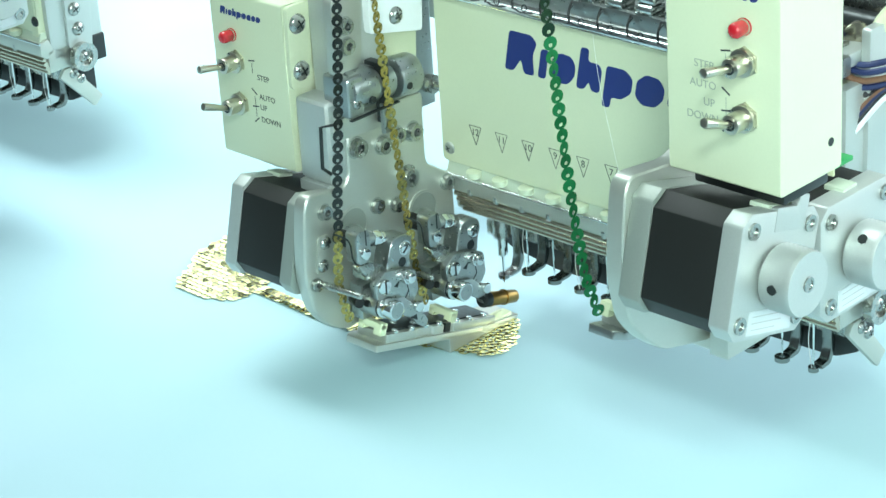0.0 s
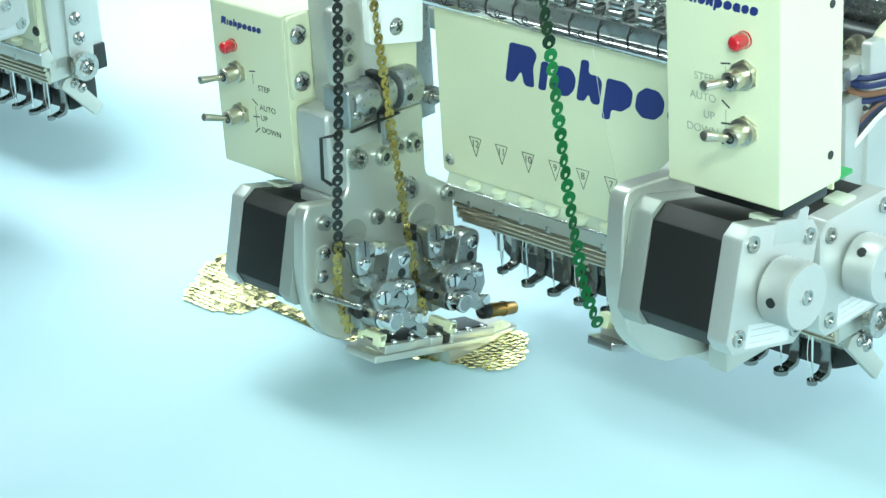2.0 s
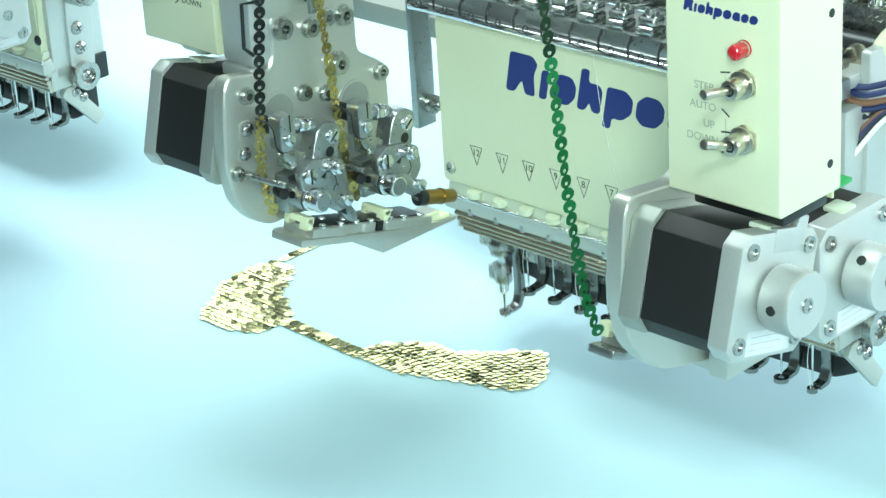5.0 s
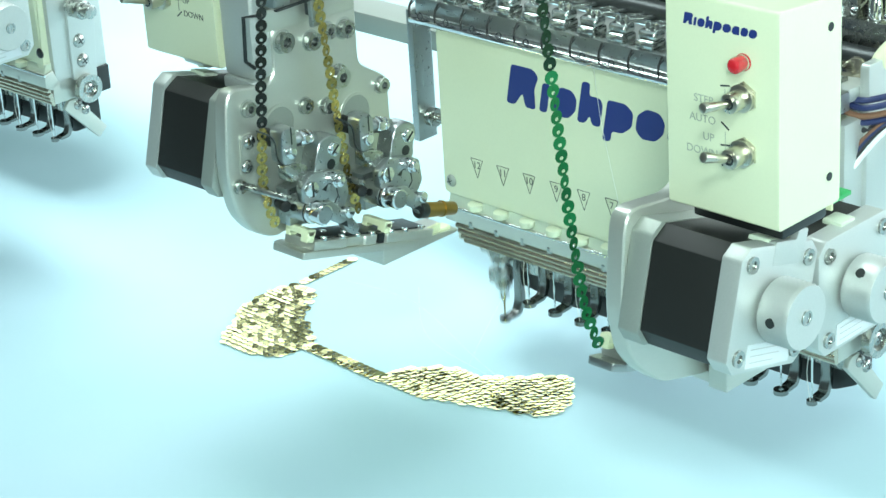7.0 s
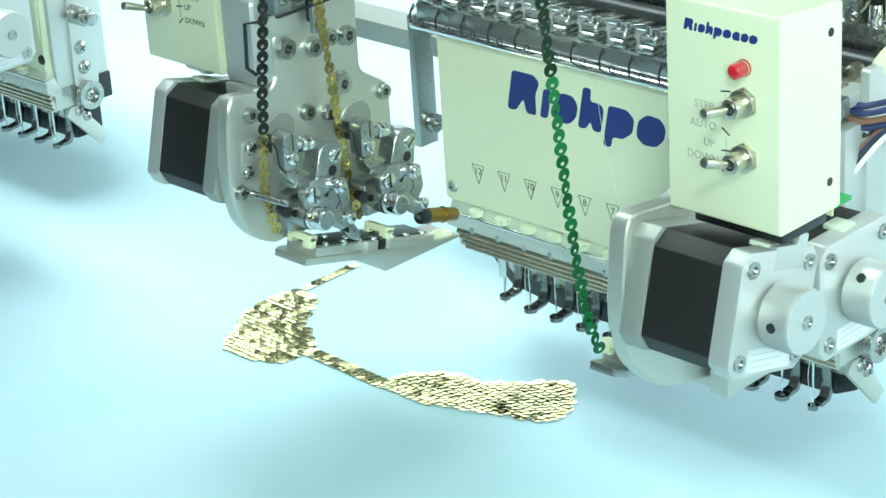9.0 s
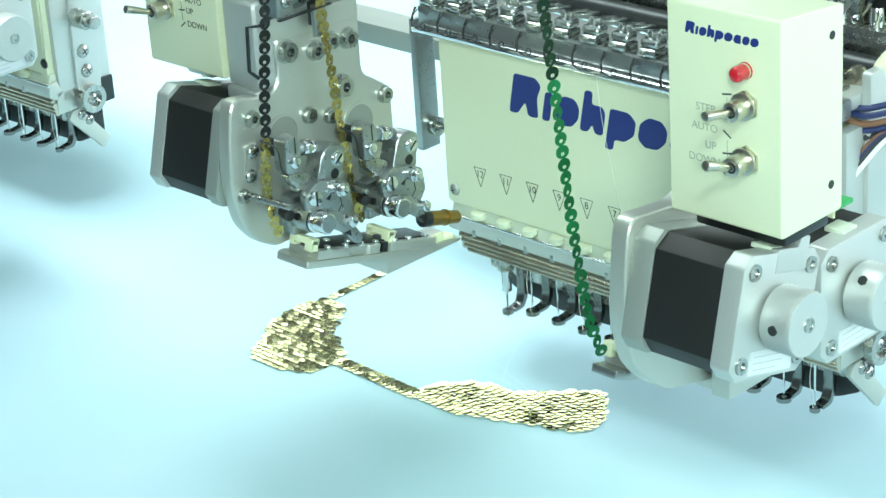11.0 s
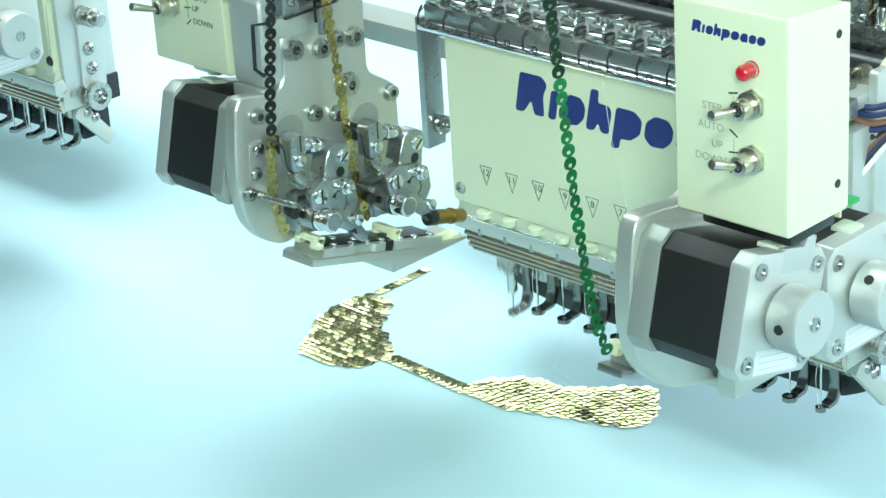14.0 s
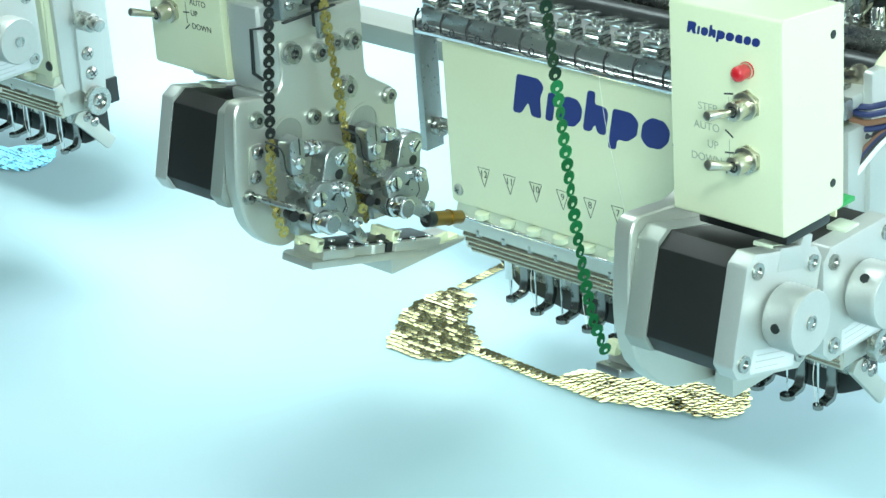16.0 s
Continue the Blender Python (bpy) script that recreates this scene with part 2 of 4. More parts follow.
def glide(points, n=6):
    """More points on a smooth line through the points."""
    pts = [Vector(p) for p in points]
    out = []
    for i in range(len(pts) - 1):
        a, b, c, d = pts[max(i - 1, 0)], pts[i], pts[i + 1], pts[min(i + 2, len(pts) - 1)]
        for k in range(n):
            t = k / n
            out.append(0.5 * (2 * b + (c - a) * t + (2 * a - 5 * b + 4 * c - d) * t * t + (3 * b - a - 3 * c + d) * t ** 3))
    out.append(pts[-1])
    return out


def lettering(text, size, x, z, y, mat, parent, name="lettering"):
    """Printed letters on a face that looks to -y, the left end of the base line at x, z."""
    cu = bpy.data.curves.new(name, "FONT")
    cu.body, cu.size, cu.extrude = text, size * MM, 0.00004
    tmp = bpy.data.objects.new(name, cu)
    me = bpy.data.meshes.new_from_object(tmp)
    bpy.data.objects.remove(tmp)
    me.transform(pose(x * MM, y * MM, z * MM, 90, 0, 0))
    me.materials.append(mat)
    ob = new(name, me)
    ob.parent = parent
    return ob


def cap_screw(parent, x, y, z, r=3.0, h=2.4, mat=None, sign=1):
    """A socket-head screw on a face that looks to +x (or -x)."""
    ob = part("screw", ring((x, y, z), "x", r * 0.5, r, 0, h * sign, 24), mat or STEEL, parent)
    part("socket", rod((x, y, z), (x + h * 0.45 * sign, y, z), r * 0.55, seg=6), DARK, ob)
    # flat grey ring painted as the shade of a counterbore
    part("counterbore_shade", ring((x, y, z), "x", r, r * 1.22, 0, 0.15 * sign, 24), CAST, ob)
    return ob


def pan_screw(parent, x, y, z, r=3.2, axis="x", sign=1, mat=None):
    """A cross-head screw with a domed head."""
    d = AX[axis] * sign
    bm = bmesh.new()
    bmesh.ops.create_uvsphere(bm, u_segments=20, v_segments=10, radius=r)
    bmesh.ops.delete(bm, geom=[v for v in bm.verts if v.co.z < -0.01], context="VERTS")
    for v in bm.verts:
        v.co.z *= 0.55
    turn(bm, Matrix.Translation((x, y, z)) @ d.to_track_quat("Z", "Y").to_matrix().to_4x4())
    ob = part("screw", bm, mat or STEEL, parent)
    cr = join(slab(-r * .5, r * .5, -r * .08, r * .08, r * 0.33, r * 0.555, 0), slab(-r * .08, r * .08, -r * .5, r * .5, r * 0.33, r * 0.556, 0))
    turn(cr, Matrix.Translation((x, y, z)) @ d.to_track_quat("Z", "Y").to_matrix().to_4x4() @ pose(0, 0, 0, 0, 0, 25))
    part("slot", cr, DARK, ob)
    return ob


# ---- the hall ----
def hall():
    t = part("floor", slab(-4000, 4000, -4000, 4000, -960, -900, 0), FLOOR)
    tagged(t, "grey exhibition hall floor", "floor", kind="structure")
    # walls out of view, added for bounced light and reflections in the metal
    for nm, b in (("wall_north", slab(-4000, 4000, 4000, 4100, -900, 3200, 0)), ("wall_south", slab(-4000, 4000, -4100, -4000, -900, 3200, 0)),
                  ("wall_west", slab(-4100, -4000, -4000, 4000, -900, 3200, 0)), ("wall_east", slab(4000, 4100, -4000, 4000, -900, 3200, 0))):
        tagged(part(nm, b, WALL), "plain light hall wall, added out of view", "wall", kind="structure")


def table():
    t = thing("machine_table", "long white laminate machine table under the fabric", "table")
    part("tabletop", slab(-1900, 1500, -420, 900, -40, -3, 3), TABLE, t)
    for x in (-1800, 1400):
        for y in (-340, 820):
            part("leg", slab(x - 30, x + 30, y - 30, y + 30, -900, -40, 3), CAST, t)


# ---- fabric and its sequin motifs ----
LEAF = [(-94, -73), (-105, -55), (-114, -40), (-117, -24), (-114, -9), (-108, -4.5), (-100, -5), (-91, -13), (-81, -29), (-66, -37), (-54, -47), (-54, -54), (-58, -67), (-75, -74)]
TAIL = [(-11, -43), (-2, -31), (10, -24), (27, -22), (35, -17), (42, -9), (50, -1.5), (58, -1), (66, -7), (73, -15), (77, -24), (74, -36), (60, -41.5), (39, -49), (18, -56), (-3, -57), (-12, -52)]


def inside(poly, x, y):
    hit = False
    for (ax, ay), (bx, by) in zip(poly, poly[1:] + poly[:1]):
        if (ay > y) != (by > y) and x < (bx - ax) * (y - ay) / (by - ay) + ax:
            hit = not hit
    return hit


def sequin_mesh(name, r, mat, seg=14):
    """A thin cupped disc with a small hole off its middle."""
    bm = bmesh.new()
    inner, outer, rim = [], [], []
    for i in range(seg):
        a = 2 * math.pi * i / seg
        inner.append(bm.verts.new((0.3 * r + 0.27 * r * math.cos(a), 0.27 * r * math.sin(a), 0.02)))
        outer.append(bm.verts.new((r * math.cos(a), r * math.sin(a), 0.05)))
        rim.append(bm.verts.new((r * math.cos(a), r * math.sin(a), -0.04)))
    for i in range(seg):
        j = (i + 1) % seg
        bm.faces.new((inner[i], outer[i], outer[j], inner[j]))
        bm.faces.new((outer[i], rim[i], rim[j], outer[j]))
    for v in bm.verts:
        v.co *= MM
    me = bpy.data.meshes.new(name)
    bm.to_mesh(me)
    bm.free()
    me.materials.append(mat)
    return me


def motif_places(rng):
    """Overlapping rows of sequins: leaf, tail, joining band and the single row."""
    out = []
    for poly, lean in ((LEAF, 0), (TAIL, -0.5)):
        h = radians(lean)
        c, s = math.cos(h), math.sin(h)
        for j in range(-60, 60):
            start = rng.uniform(0, 3.6)
            for i in range(-80, 80):
                u, v = i * 3.6 + start, j * 2.9
                x, y = c * u - s * v, s * u + c * v
                if all(inside(poly, x + a, y + b) for a, b in ((2.2, 0), (-2.2, 0), (0, 2.0), (0, -2.0))):
                    out.append((x + rng.uniform(-.25, .25), y + rng.uniform(-.25, .25), lean))
    for k in range(15):
        for w in (-1.6, 1.6):
            out.append((-56 + k * 3.5 + rng.uniform(-.2, .2), -49.6 - 0.15 * k + w, 1))
    for k in range(11):
        out.append((-109.4 - 0.02 * k, -3 + k * 3.2, 88))
    return out


def motif(fabric, mat, shift, seed, count, more=(0, 0)):
    rng = random.Random(seed)
    mesh = sequin_mesh("sequin", 2.65, mat, 16)
    places = motif_places(rng)
    rows = sorted(places, key=lambda p: -p[0] - 0.6 * p[1])[:count]
    chosen = set(rows)
    rest = bmesh.new()
    for p in places:
        x, y, lean = p
        w = noise.noise_vector(Vector((x / 22, y / 22, 9.3 + shift))) * 1.3
        row = round((-math.sin(radians(lean)) * x + math.cos(radians(lean)) * y) / 2.9)
        streak = random.Random(row * 7 + int((x + row * 5) // 19) * 131 + seed).gauss(0, 1.7)
        # lower shingle: the tail and the near line of the band lean away, the leaf leans along its rows
        # these leans also turn the sequins towards the added glint lamps
        away = lean == -0.5 or (lean == 1 and y < -50.4)
        rx = (-4.5 if away else -3.6) + more[0] + w.x + streak + rng.gauss(0, 1.2)
        ry = (-5.0 if away else 2.5) + more[1] + w.y + rng.gauss(0, 1.6)
        m = pose((x + shift) * MM, y * MM, (0.70 + rng.uniform(0, .03)) * MM, rx, ry, 0) @ pose(0, 0, 0, 0, 0, lean)
        if p in chosen:
            ob = new("sequin", mesh)
            ob.parent = fabric
            ob.matrix_local = m
        else:
            tmp = mesh.copy()
            tmp.transform(m)
            rest.from_mesh(tmp)
            bpy.data.meshes.remove(tmp)
    if len(rest.verts):
        me = bpy.data.meshes.new("sequin_patch")
        rest.to_mesh(me)
        me.materials.append(mat)
        ob = new("sequin_patch", me)
        ob.parent = fabric
        tagged(ob, kind="stuff")
    rest.free()


def cloth():
    bm = bmesh.new()
    bmesh.ops.create_grid(bm, x_segments=150, y_segments=100, size=1)
    for v in bm.verts:
        x, y = v.co.x * 1300 - 250, v.co.y * 700 + 150
        n = noise.noise(Vector((x / 160, y / 60, 3))) * 0.9 + noise.noise(Vector((x / 45, y / 120, 7))) * 0.35
        near = min(1.0, max(0.0, (math.hypot(x + 20, (y + 20)) - 90) / 120))
        v.co = Vector((x, y, n * 1.3 * near))
    f = tagged(part("embroidered_fabric", bm, FABRIC), "white taut fabric with sewn sequin motifs on the machine table", "fabric")
    motif(f, GOLD, 0, 3, 300)
    # extra tilt so that the blue sequins mirror an added glint lamp
    motif(f, BLUESEQ, -490, 5, 0, (-3.5, 14.5))
    # loose basting threads on the cloth
    for pts in (((-60, 25, 1), (-20, -10, .8), (30, -22, .9)), ((-95, 10, .8), (-50, 12, .8), (10, -12, .9), (60, -30, .9)), ((-20, 40, 1), (0, 5, .8), (15, -20, .9))):
        part("loose_thread", wire(glide(pts), 0.035, 5), WHITE, f)
    return f


# ---- sequin device, built for the one at needle twelve, mirrored for the other ----
TILT = 14.78
PLATE_X = -8.7


def stepper_motor(dev, y, z, lean, knob, xa, xb, xc, xd):
    def sq(h, ch):
        return [(-h + ch, -h), (h - ch, -h), (h, -h + ch), (h, h - ch), (h - ch, h), (-h + ch, h), (-h, h - ch), (-h, -h + ch)]

    def put(bm):
        return at(bm, 0, y, z, -lean)
    part("front_cap", put(prism(sq(21.1, 4.2), "x", xa, xb, 0.8)), CAST, dev)
    part("motor_body", put(prism(sq(20.6, 5.5), "x", xb, xc, 0.3)), BLACK, dev, "black laminated motor body")
    part("end_cap", put(prism(sq(21.1, 4.2), "x", xc, xd, 0.8)), ALU_MATT, dev)
    for sy in (-1, 1):
        for sz in (-1, 1):
            part("cap_screw", put(join(ring((xd, 15.5 * sy, 15.5 * sz), "x", 1.5, 2.9, -0.9, 0.2, 16), rod((xd - .2, 15.5 * sy, 15.5 * sz), (xd + .1, 15.5 * sy, 15.5 * sz), 2.0, seg=10))), STEEL, dev)
    part("boss", put(rod((xd, 0, 0), (xd - 1.5, 0, 0), 8, seg=28)), ALU, dev)
    part("connector", put(slab(xc - 5, xc + 3, -4, 4, 20, 22.2, 0.6)), FROST, dev, "milky cable connector")
    lab = part("label", put(slab(xd - .25, xd, -11, 13, -19.5, -11.5, 0)), LABEL, dev, "white paper label with grey printed lines")
    for k in range(3):
        part("print_line", put(slab(xd - .32, xd - .25, -9, 10 - 3 * k, -13.5 - 2.2 * k, -13.2 - 2.2 * k, 0)), GREYPRINT, lab)
    if knob:
        hole = radians(-12 if lean else 48)
        bm = rod((xd - 2.2, 0, 0), (xd - 12.4, 0, 0), 10.7, seg=48)
        rows = []
        for j in range(13):
            h = xd - 1.4 - 11.6 * j / 12
            edge = 0.6 if j in (0, 12) else 0.0
            rim = [11.3 - edge - (0.5 if (i + j) % 2 and not edge else 0) for i in range(64)]
            rows.append([bm.verts.new((h, r * math.cos(2 * math.pi * i / 64), r * math.sin(2 * math.pi * i / 64))) for i, r in enumerate(rim)])
        for p, q in zip(rows, rows[1:]):
            for i in range(64):
                bm.faces.new((p[i], p[(i + 1) % 64], q[(i + 1) % 64], q[i]))
        bm.faces.new(rows[0])
        bm.faces.new(rows[-1][::-1])
        bmesh.ops.recalc_face_normals(bm, faces=bm.faces[:])
        kn = part("knob", put(bm), ALU_MATT, dev, "knurled aluminium hand knob")
        part("set_screw", put(rod((xd - 7, -10 * math.cos(hole), 10 * math.sin(hole)), (xd - 7, -11.5 * math.cos(hole), 11.5 * math.sin(hole)), 1.7, seg=14)), DARK, kn)
        part("shaft_end", put(join(ring((xd - 13, 0, 0), "x", 1.8, 2.6, -0.6, 0.1, 20), rod((xd - 12.8, 0, 0), (xd - 13.3, 0, 0), 1.9, seg=14))), STEEL, kn)


def feeder(dev, oy, oz):
    """One sequin feeder: clamp block, arm, body plate, roller knob and lever."""
    def P(pts):
        return [(u + oy, v + oz) for u, v in pts]
    y, z = oy, oz
    part("bearing_recess", join(ring((PLATE_X, -113.5 + y, 140.5 + z), "x", 7.6, 8.8, 0, 0.5, 36)), ALU, dev)
    # grey disc paints the shade inside the bearing recess
    part("bearing_well", rod((PLATE_X, -113.5 + y, 140.5 + z), (PLATE_X + .2, -113.5 + y, 140.5 + z), 7.7, seg=36), CAST, dev, "bearing well in the side plate, its shade painted grey")
    part("drive_shaft", join(rod((PLATE_X, -117 + y, 139 + z), (3, -117 + y, 139 + z), 2.8, bevel=.3), rod((-6, -117 + y, 139 + z), (-3, -117 + y, 139 + z), 4.2, bevel=.4)), FEED, dev)
    part("black_knob", join(rod((-8, -123 + y, 139.5 + z), (0.5, -123 + y, 139.5 + z), 3.4, bevel=.6), rod((0.5, -123 + y, 139.5 + z), (1.2, -123 + y, 139.5 + z), 2.0)), BLACK, dev, "black rubber knob")
    c = part("clamp_block", prism(rounded(P([(-126.2, 145.4), (-118.8, 145.4), (-118.6, 138), (-119.4, 130.6), (-126.4, 131)]), 2.4), "x", 0, 7, 0.6), FEED, dev)
    part("clamp_slit", slab(6.9, 7.12, -121.6 + y, -121.0 + y, 138.5 + z, 145.2 + z, 0), DARK, c)
    part("clamp_pin", join(rod((6.8, -123 + y, 135.8 + z), (9.0, -123 + y, 135.8 + z), 2.5, bevel=.5)), CHROME, c)
    part("spring_wire", wire(glide([(2, -134 + y, 147 + z), (4, -128 + y, 142 + z), (5, -127 + y, 133 + z), (6, -122 + y, 129 + z), (7.5, -121 + y, 129.5 + z)]), 0.38), DARK, dev)
    part("cross_rod", rod((3.5, -119 + y, 139.5 + z), (4, -107 + y, 136.5 + z), 2.4, bevel=.3), FEED, dev)
    part("round_nut", join(rod((3.6, -115.5 + y, 138.6 + z), (3.8, -111.5 + y, 137.6 + z), 3.6, seg=6, bevel=.4), rod((3.8, -111.3 + y, 137.6 + z), (3.9, -109.5 + y, 137.1 + z), 3.0, seg=24, bevel=.3)), CHROME, dev)
    a = part("arm", prism(rounded(P([(-108.5, 135.8), (-103, 137), (-97.6, 135.2), (-96.4, 130.5), (-98.6, 126.5), (-98.8, 121), (-102.5, 118.5), (-109, 120.5), (-112.5, 124), (-111, 129)]), 3.0), "x", 0, 8.5, 0.8, 3), FEED, dev)
    screw = part("arm_screw", join(ring((8.4, -101.4 + y, 130.6 + z), "x", 2.6, 3.2, 0, .4, 24), rod((8.4, -101.4 + y, 130.6 + z), (9.6, -101.4 + y, 130.6 + z), 2.7, bevel=.4)), CHROME, a)
    part("slot", at(slab(9.5, 9.72, -2.4, 2.4, -.4, .4, 0), 0, -101.4 + y, 130.6 + z, 40), DARK, screw)
    part("slot_hole", rod((8.3, -103.3 + y, 124.8 + z), (8.62, -103.3 + y, 124.8 + z), 2.2, seg=16), DARK, a)
    part("folded_spring", join(prism(rounded(P([(-126.4, 131), (-119.4, 130.6), (-114, 127), (-116.5, 121.5), (-121, 123), (-125.5, 128)]), 1.6), "x", 2.5, 7.4, 0.5),
                               slab(-1, 7, -122.6 + y, -121.6 + y, 123 + z, 131 + z, .2)), STEEL, dev)
    b = part("body_plate", join(prism(rounded(P([(-121.5, 121.5), (-115, 125.2), (-105, 123.4), (-98, 120), (-96.8, 110.5), (-100, 106), (-108.5, 107.5), (-114.5, 112.5), (-120.5, 114)]), 1.6), "x", 7, 10.6, 0.5),
                                prism(rounded(P([(-112, 122), (-99, 119), (-98, 109), (-108, 108)]), 2), "x", 0, 7.1, 0.5)), FEED, dev)
    ss = part("slot_screw", rod((10.5, -117.3 + y, 119.6 + z), (12.6, -117.3 + y, 119.6 + z), 3.3, seg=28, bevel=.5), CHROME, b)
    part("slot", slab(12.5, 12.72, -117.7 + y, -116.9 + y, 116.6 + z, 122.6 + z, 0), DARK, ss)
    part("thumb_screw", join(rod((8, -105.5 + y, 120 + z), (14.5, -105.5 + y, 120 + z), 2.9, bevel=.5), rod((14.4, -105.5 + y, 120 + z), (16.4, -105.5 + y, 120 + z), 2.4, bevel=1.0)), CHROME, b)
    part("notch", prism(P([(-111, 117), (-107.6, 118.6), (-109, 115.8)]), "x", 10.5, 10.72, 0), DARK, b)
    part("plate_groove", wire([(10.62, -104 + y, 118.5 + z), (10.62, -102.8 + y, 112 + z), (10.62, -106 + y, 108.4 + z)], .25, 5), DARK, b)
    hub = part("collar", rod((-1, -116 + y, 109.5 + z), (9, -116 + y, 109.5 + z), 5.3, seg=36, bevel=.6), FEED, dev)
    part("collar_hole", rod((4.5, -120.4 + y, 111.2 + z), (4.5, -121.6 + y, 111.7 + z), 1.5, seg=14), DARK, hub)
    k = part("roller_knob", join(rod((9, -115.8 + y, 109.4 + z), (10.6, -115.8 + y, 109.4 + z), 5.0, seg=36, bevel=.4), rod((10.4, -115.8 + y, 109.4 + z), (16.6, -115.8 + y, 109.4 + z), 4.3, seg=36, bevel=.6)), CHROME, dev)
    part("groove", ring((9, -115.8 + y, 109.4 + z), "x", 4.3, 5.2, -.1, .25, 30), DARK, k)
    part("end_face", rod((16.5, -115.8 + y, 109.4 + z), (16.75, -115.8 + y, 109.4 + z), 3.5, seg=30), FEED, k)
    part("lever", join(prism(rounded(P([(-113, 112.5), (-107.5, 111.5), (-98, 101.8), (-93.8, 95.2), (-96.6, 92.8), (-101, 96.4), (-103, 99.6), (-111, 105)]), 1.4), "x", 9.2, 12.2, 0.5)), FEED, dev)
    part("lever_notch", prism(P([(-104.5, 100.6), (-100.4, 97.8), (-100.8, 100.8)]), "x", 12.1, 12.32, 0), DARK, dev)
    part("pin", join(rod((5, -100 + y, 104.3 + z), (13.5, -100 + y, 104.3 + z), 1.7, bevel=.3), rod((12, -100 + y, 104.3 + z), (14.2, -100 + y, 104.3 + z), 2.4, bevel=.5)), CHROME, dev)
    part("guide_pin", rod((PLATE_X, -134.5 + y, 122 + z), (13, -131.5 + y, 121 + z), 1.6, 1.2, bevel=.5), STEEL, dev)
    part("black_clip", rod((-3, -122 + y, 112.2 + z), (4, -124.6 + y, 112.8 + z), 2.3, seg=16, bevel=.4), BLACK, dev)
    part("feed_block", slab(-8, -1, -119 + y, -99 + y, 101 + z, 117 + z, 1.0), FEED, dev)


def strip(dev, name, line, mats, split, face, label):
    """A hanging strip of linked sequins along a line; the first material serves above the split height."""
    pts = glide(line, 8)
    core = part(name, wire(pts, 0.05, 5), mats[0], dev, label)
    meshes = {m.name: sequin_mesh("sequin", 2.5, m, 12) for m in mats}
    total, want = 0.0, 0.0
    for a, b in zip(pts, pts[1:]):
        seg = (b - a).length
        while want <= total + seg:
            p = a + (b - a) * ((want - total) / seg)
            d = (b - a).normalized()
            n = Vector(face if MIRROR[0] is None else (-face[0], face[1], face[2])).normalized()
            n = (n - d * n.dot(d)).normalized()
            twist = math.sin(want * 0.11 + p.y) * 0.22 + random.uniform(-.12, .12)
            n = (n * math.cos(twist) + d.cross(n) * math.sin(twist)).normalized()
            s = d.cross(n)
            ob = new("sequin", meshes[(mats[0] if p.z > split else mats[1]).name])
            ob.parent = core
            if MIRROR[0] is not None:
                flip = Matrix.Diagonal((-1, 1, 1))
                p, d, n, s = Vector((2 * MIRROR[0] - p.x, p.y, p.z)), flip @ d, flip @ n, flip @ s * -1
                s = d.cross(n) * -1 if d.cross(n).dot(s) < 0 else s
            m3 = Matrix((d, n.cross(d), n)).transposed()
            ob.matrix_local = Matrix.Translation(p * MM) @ m3.to_4x4()
            want += 4.75
        total += seg


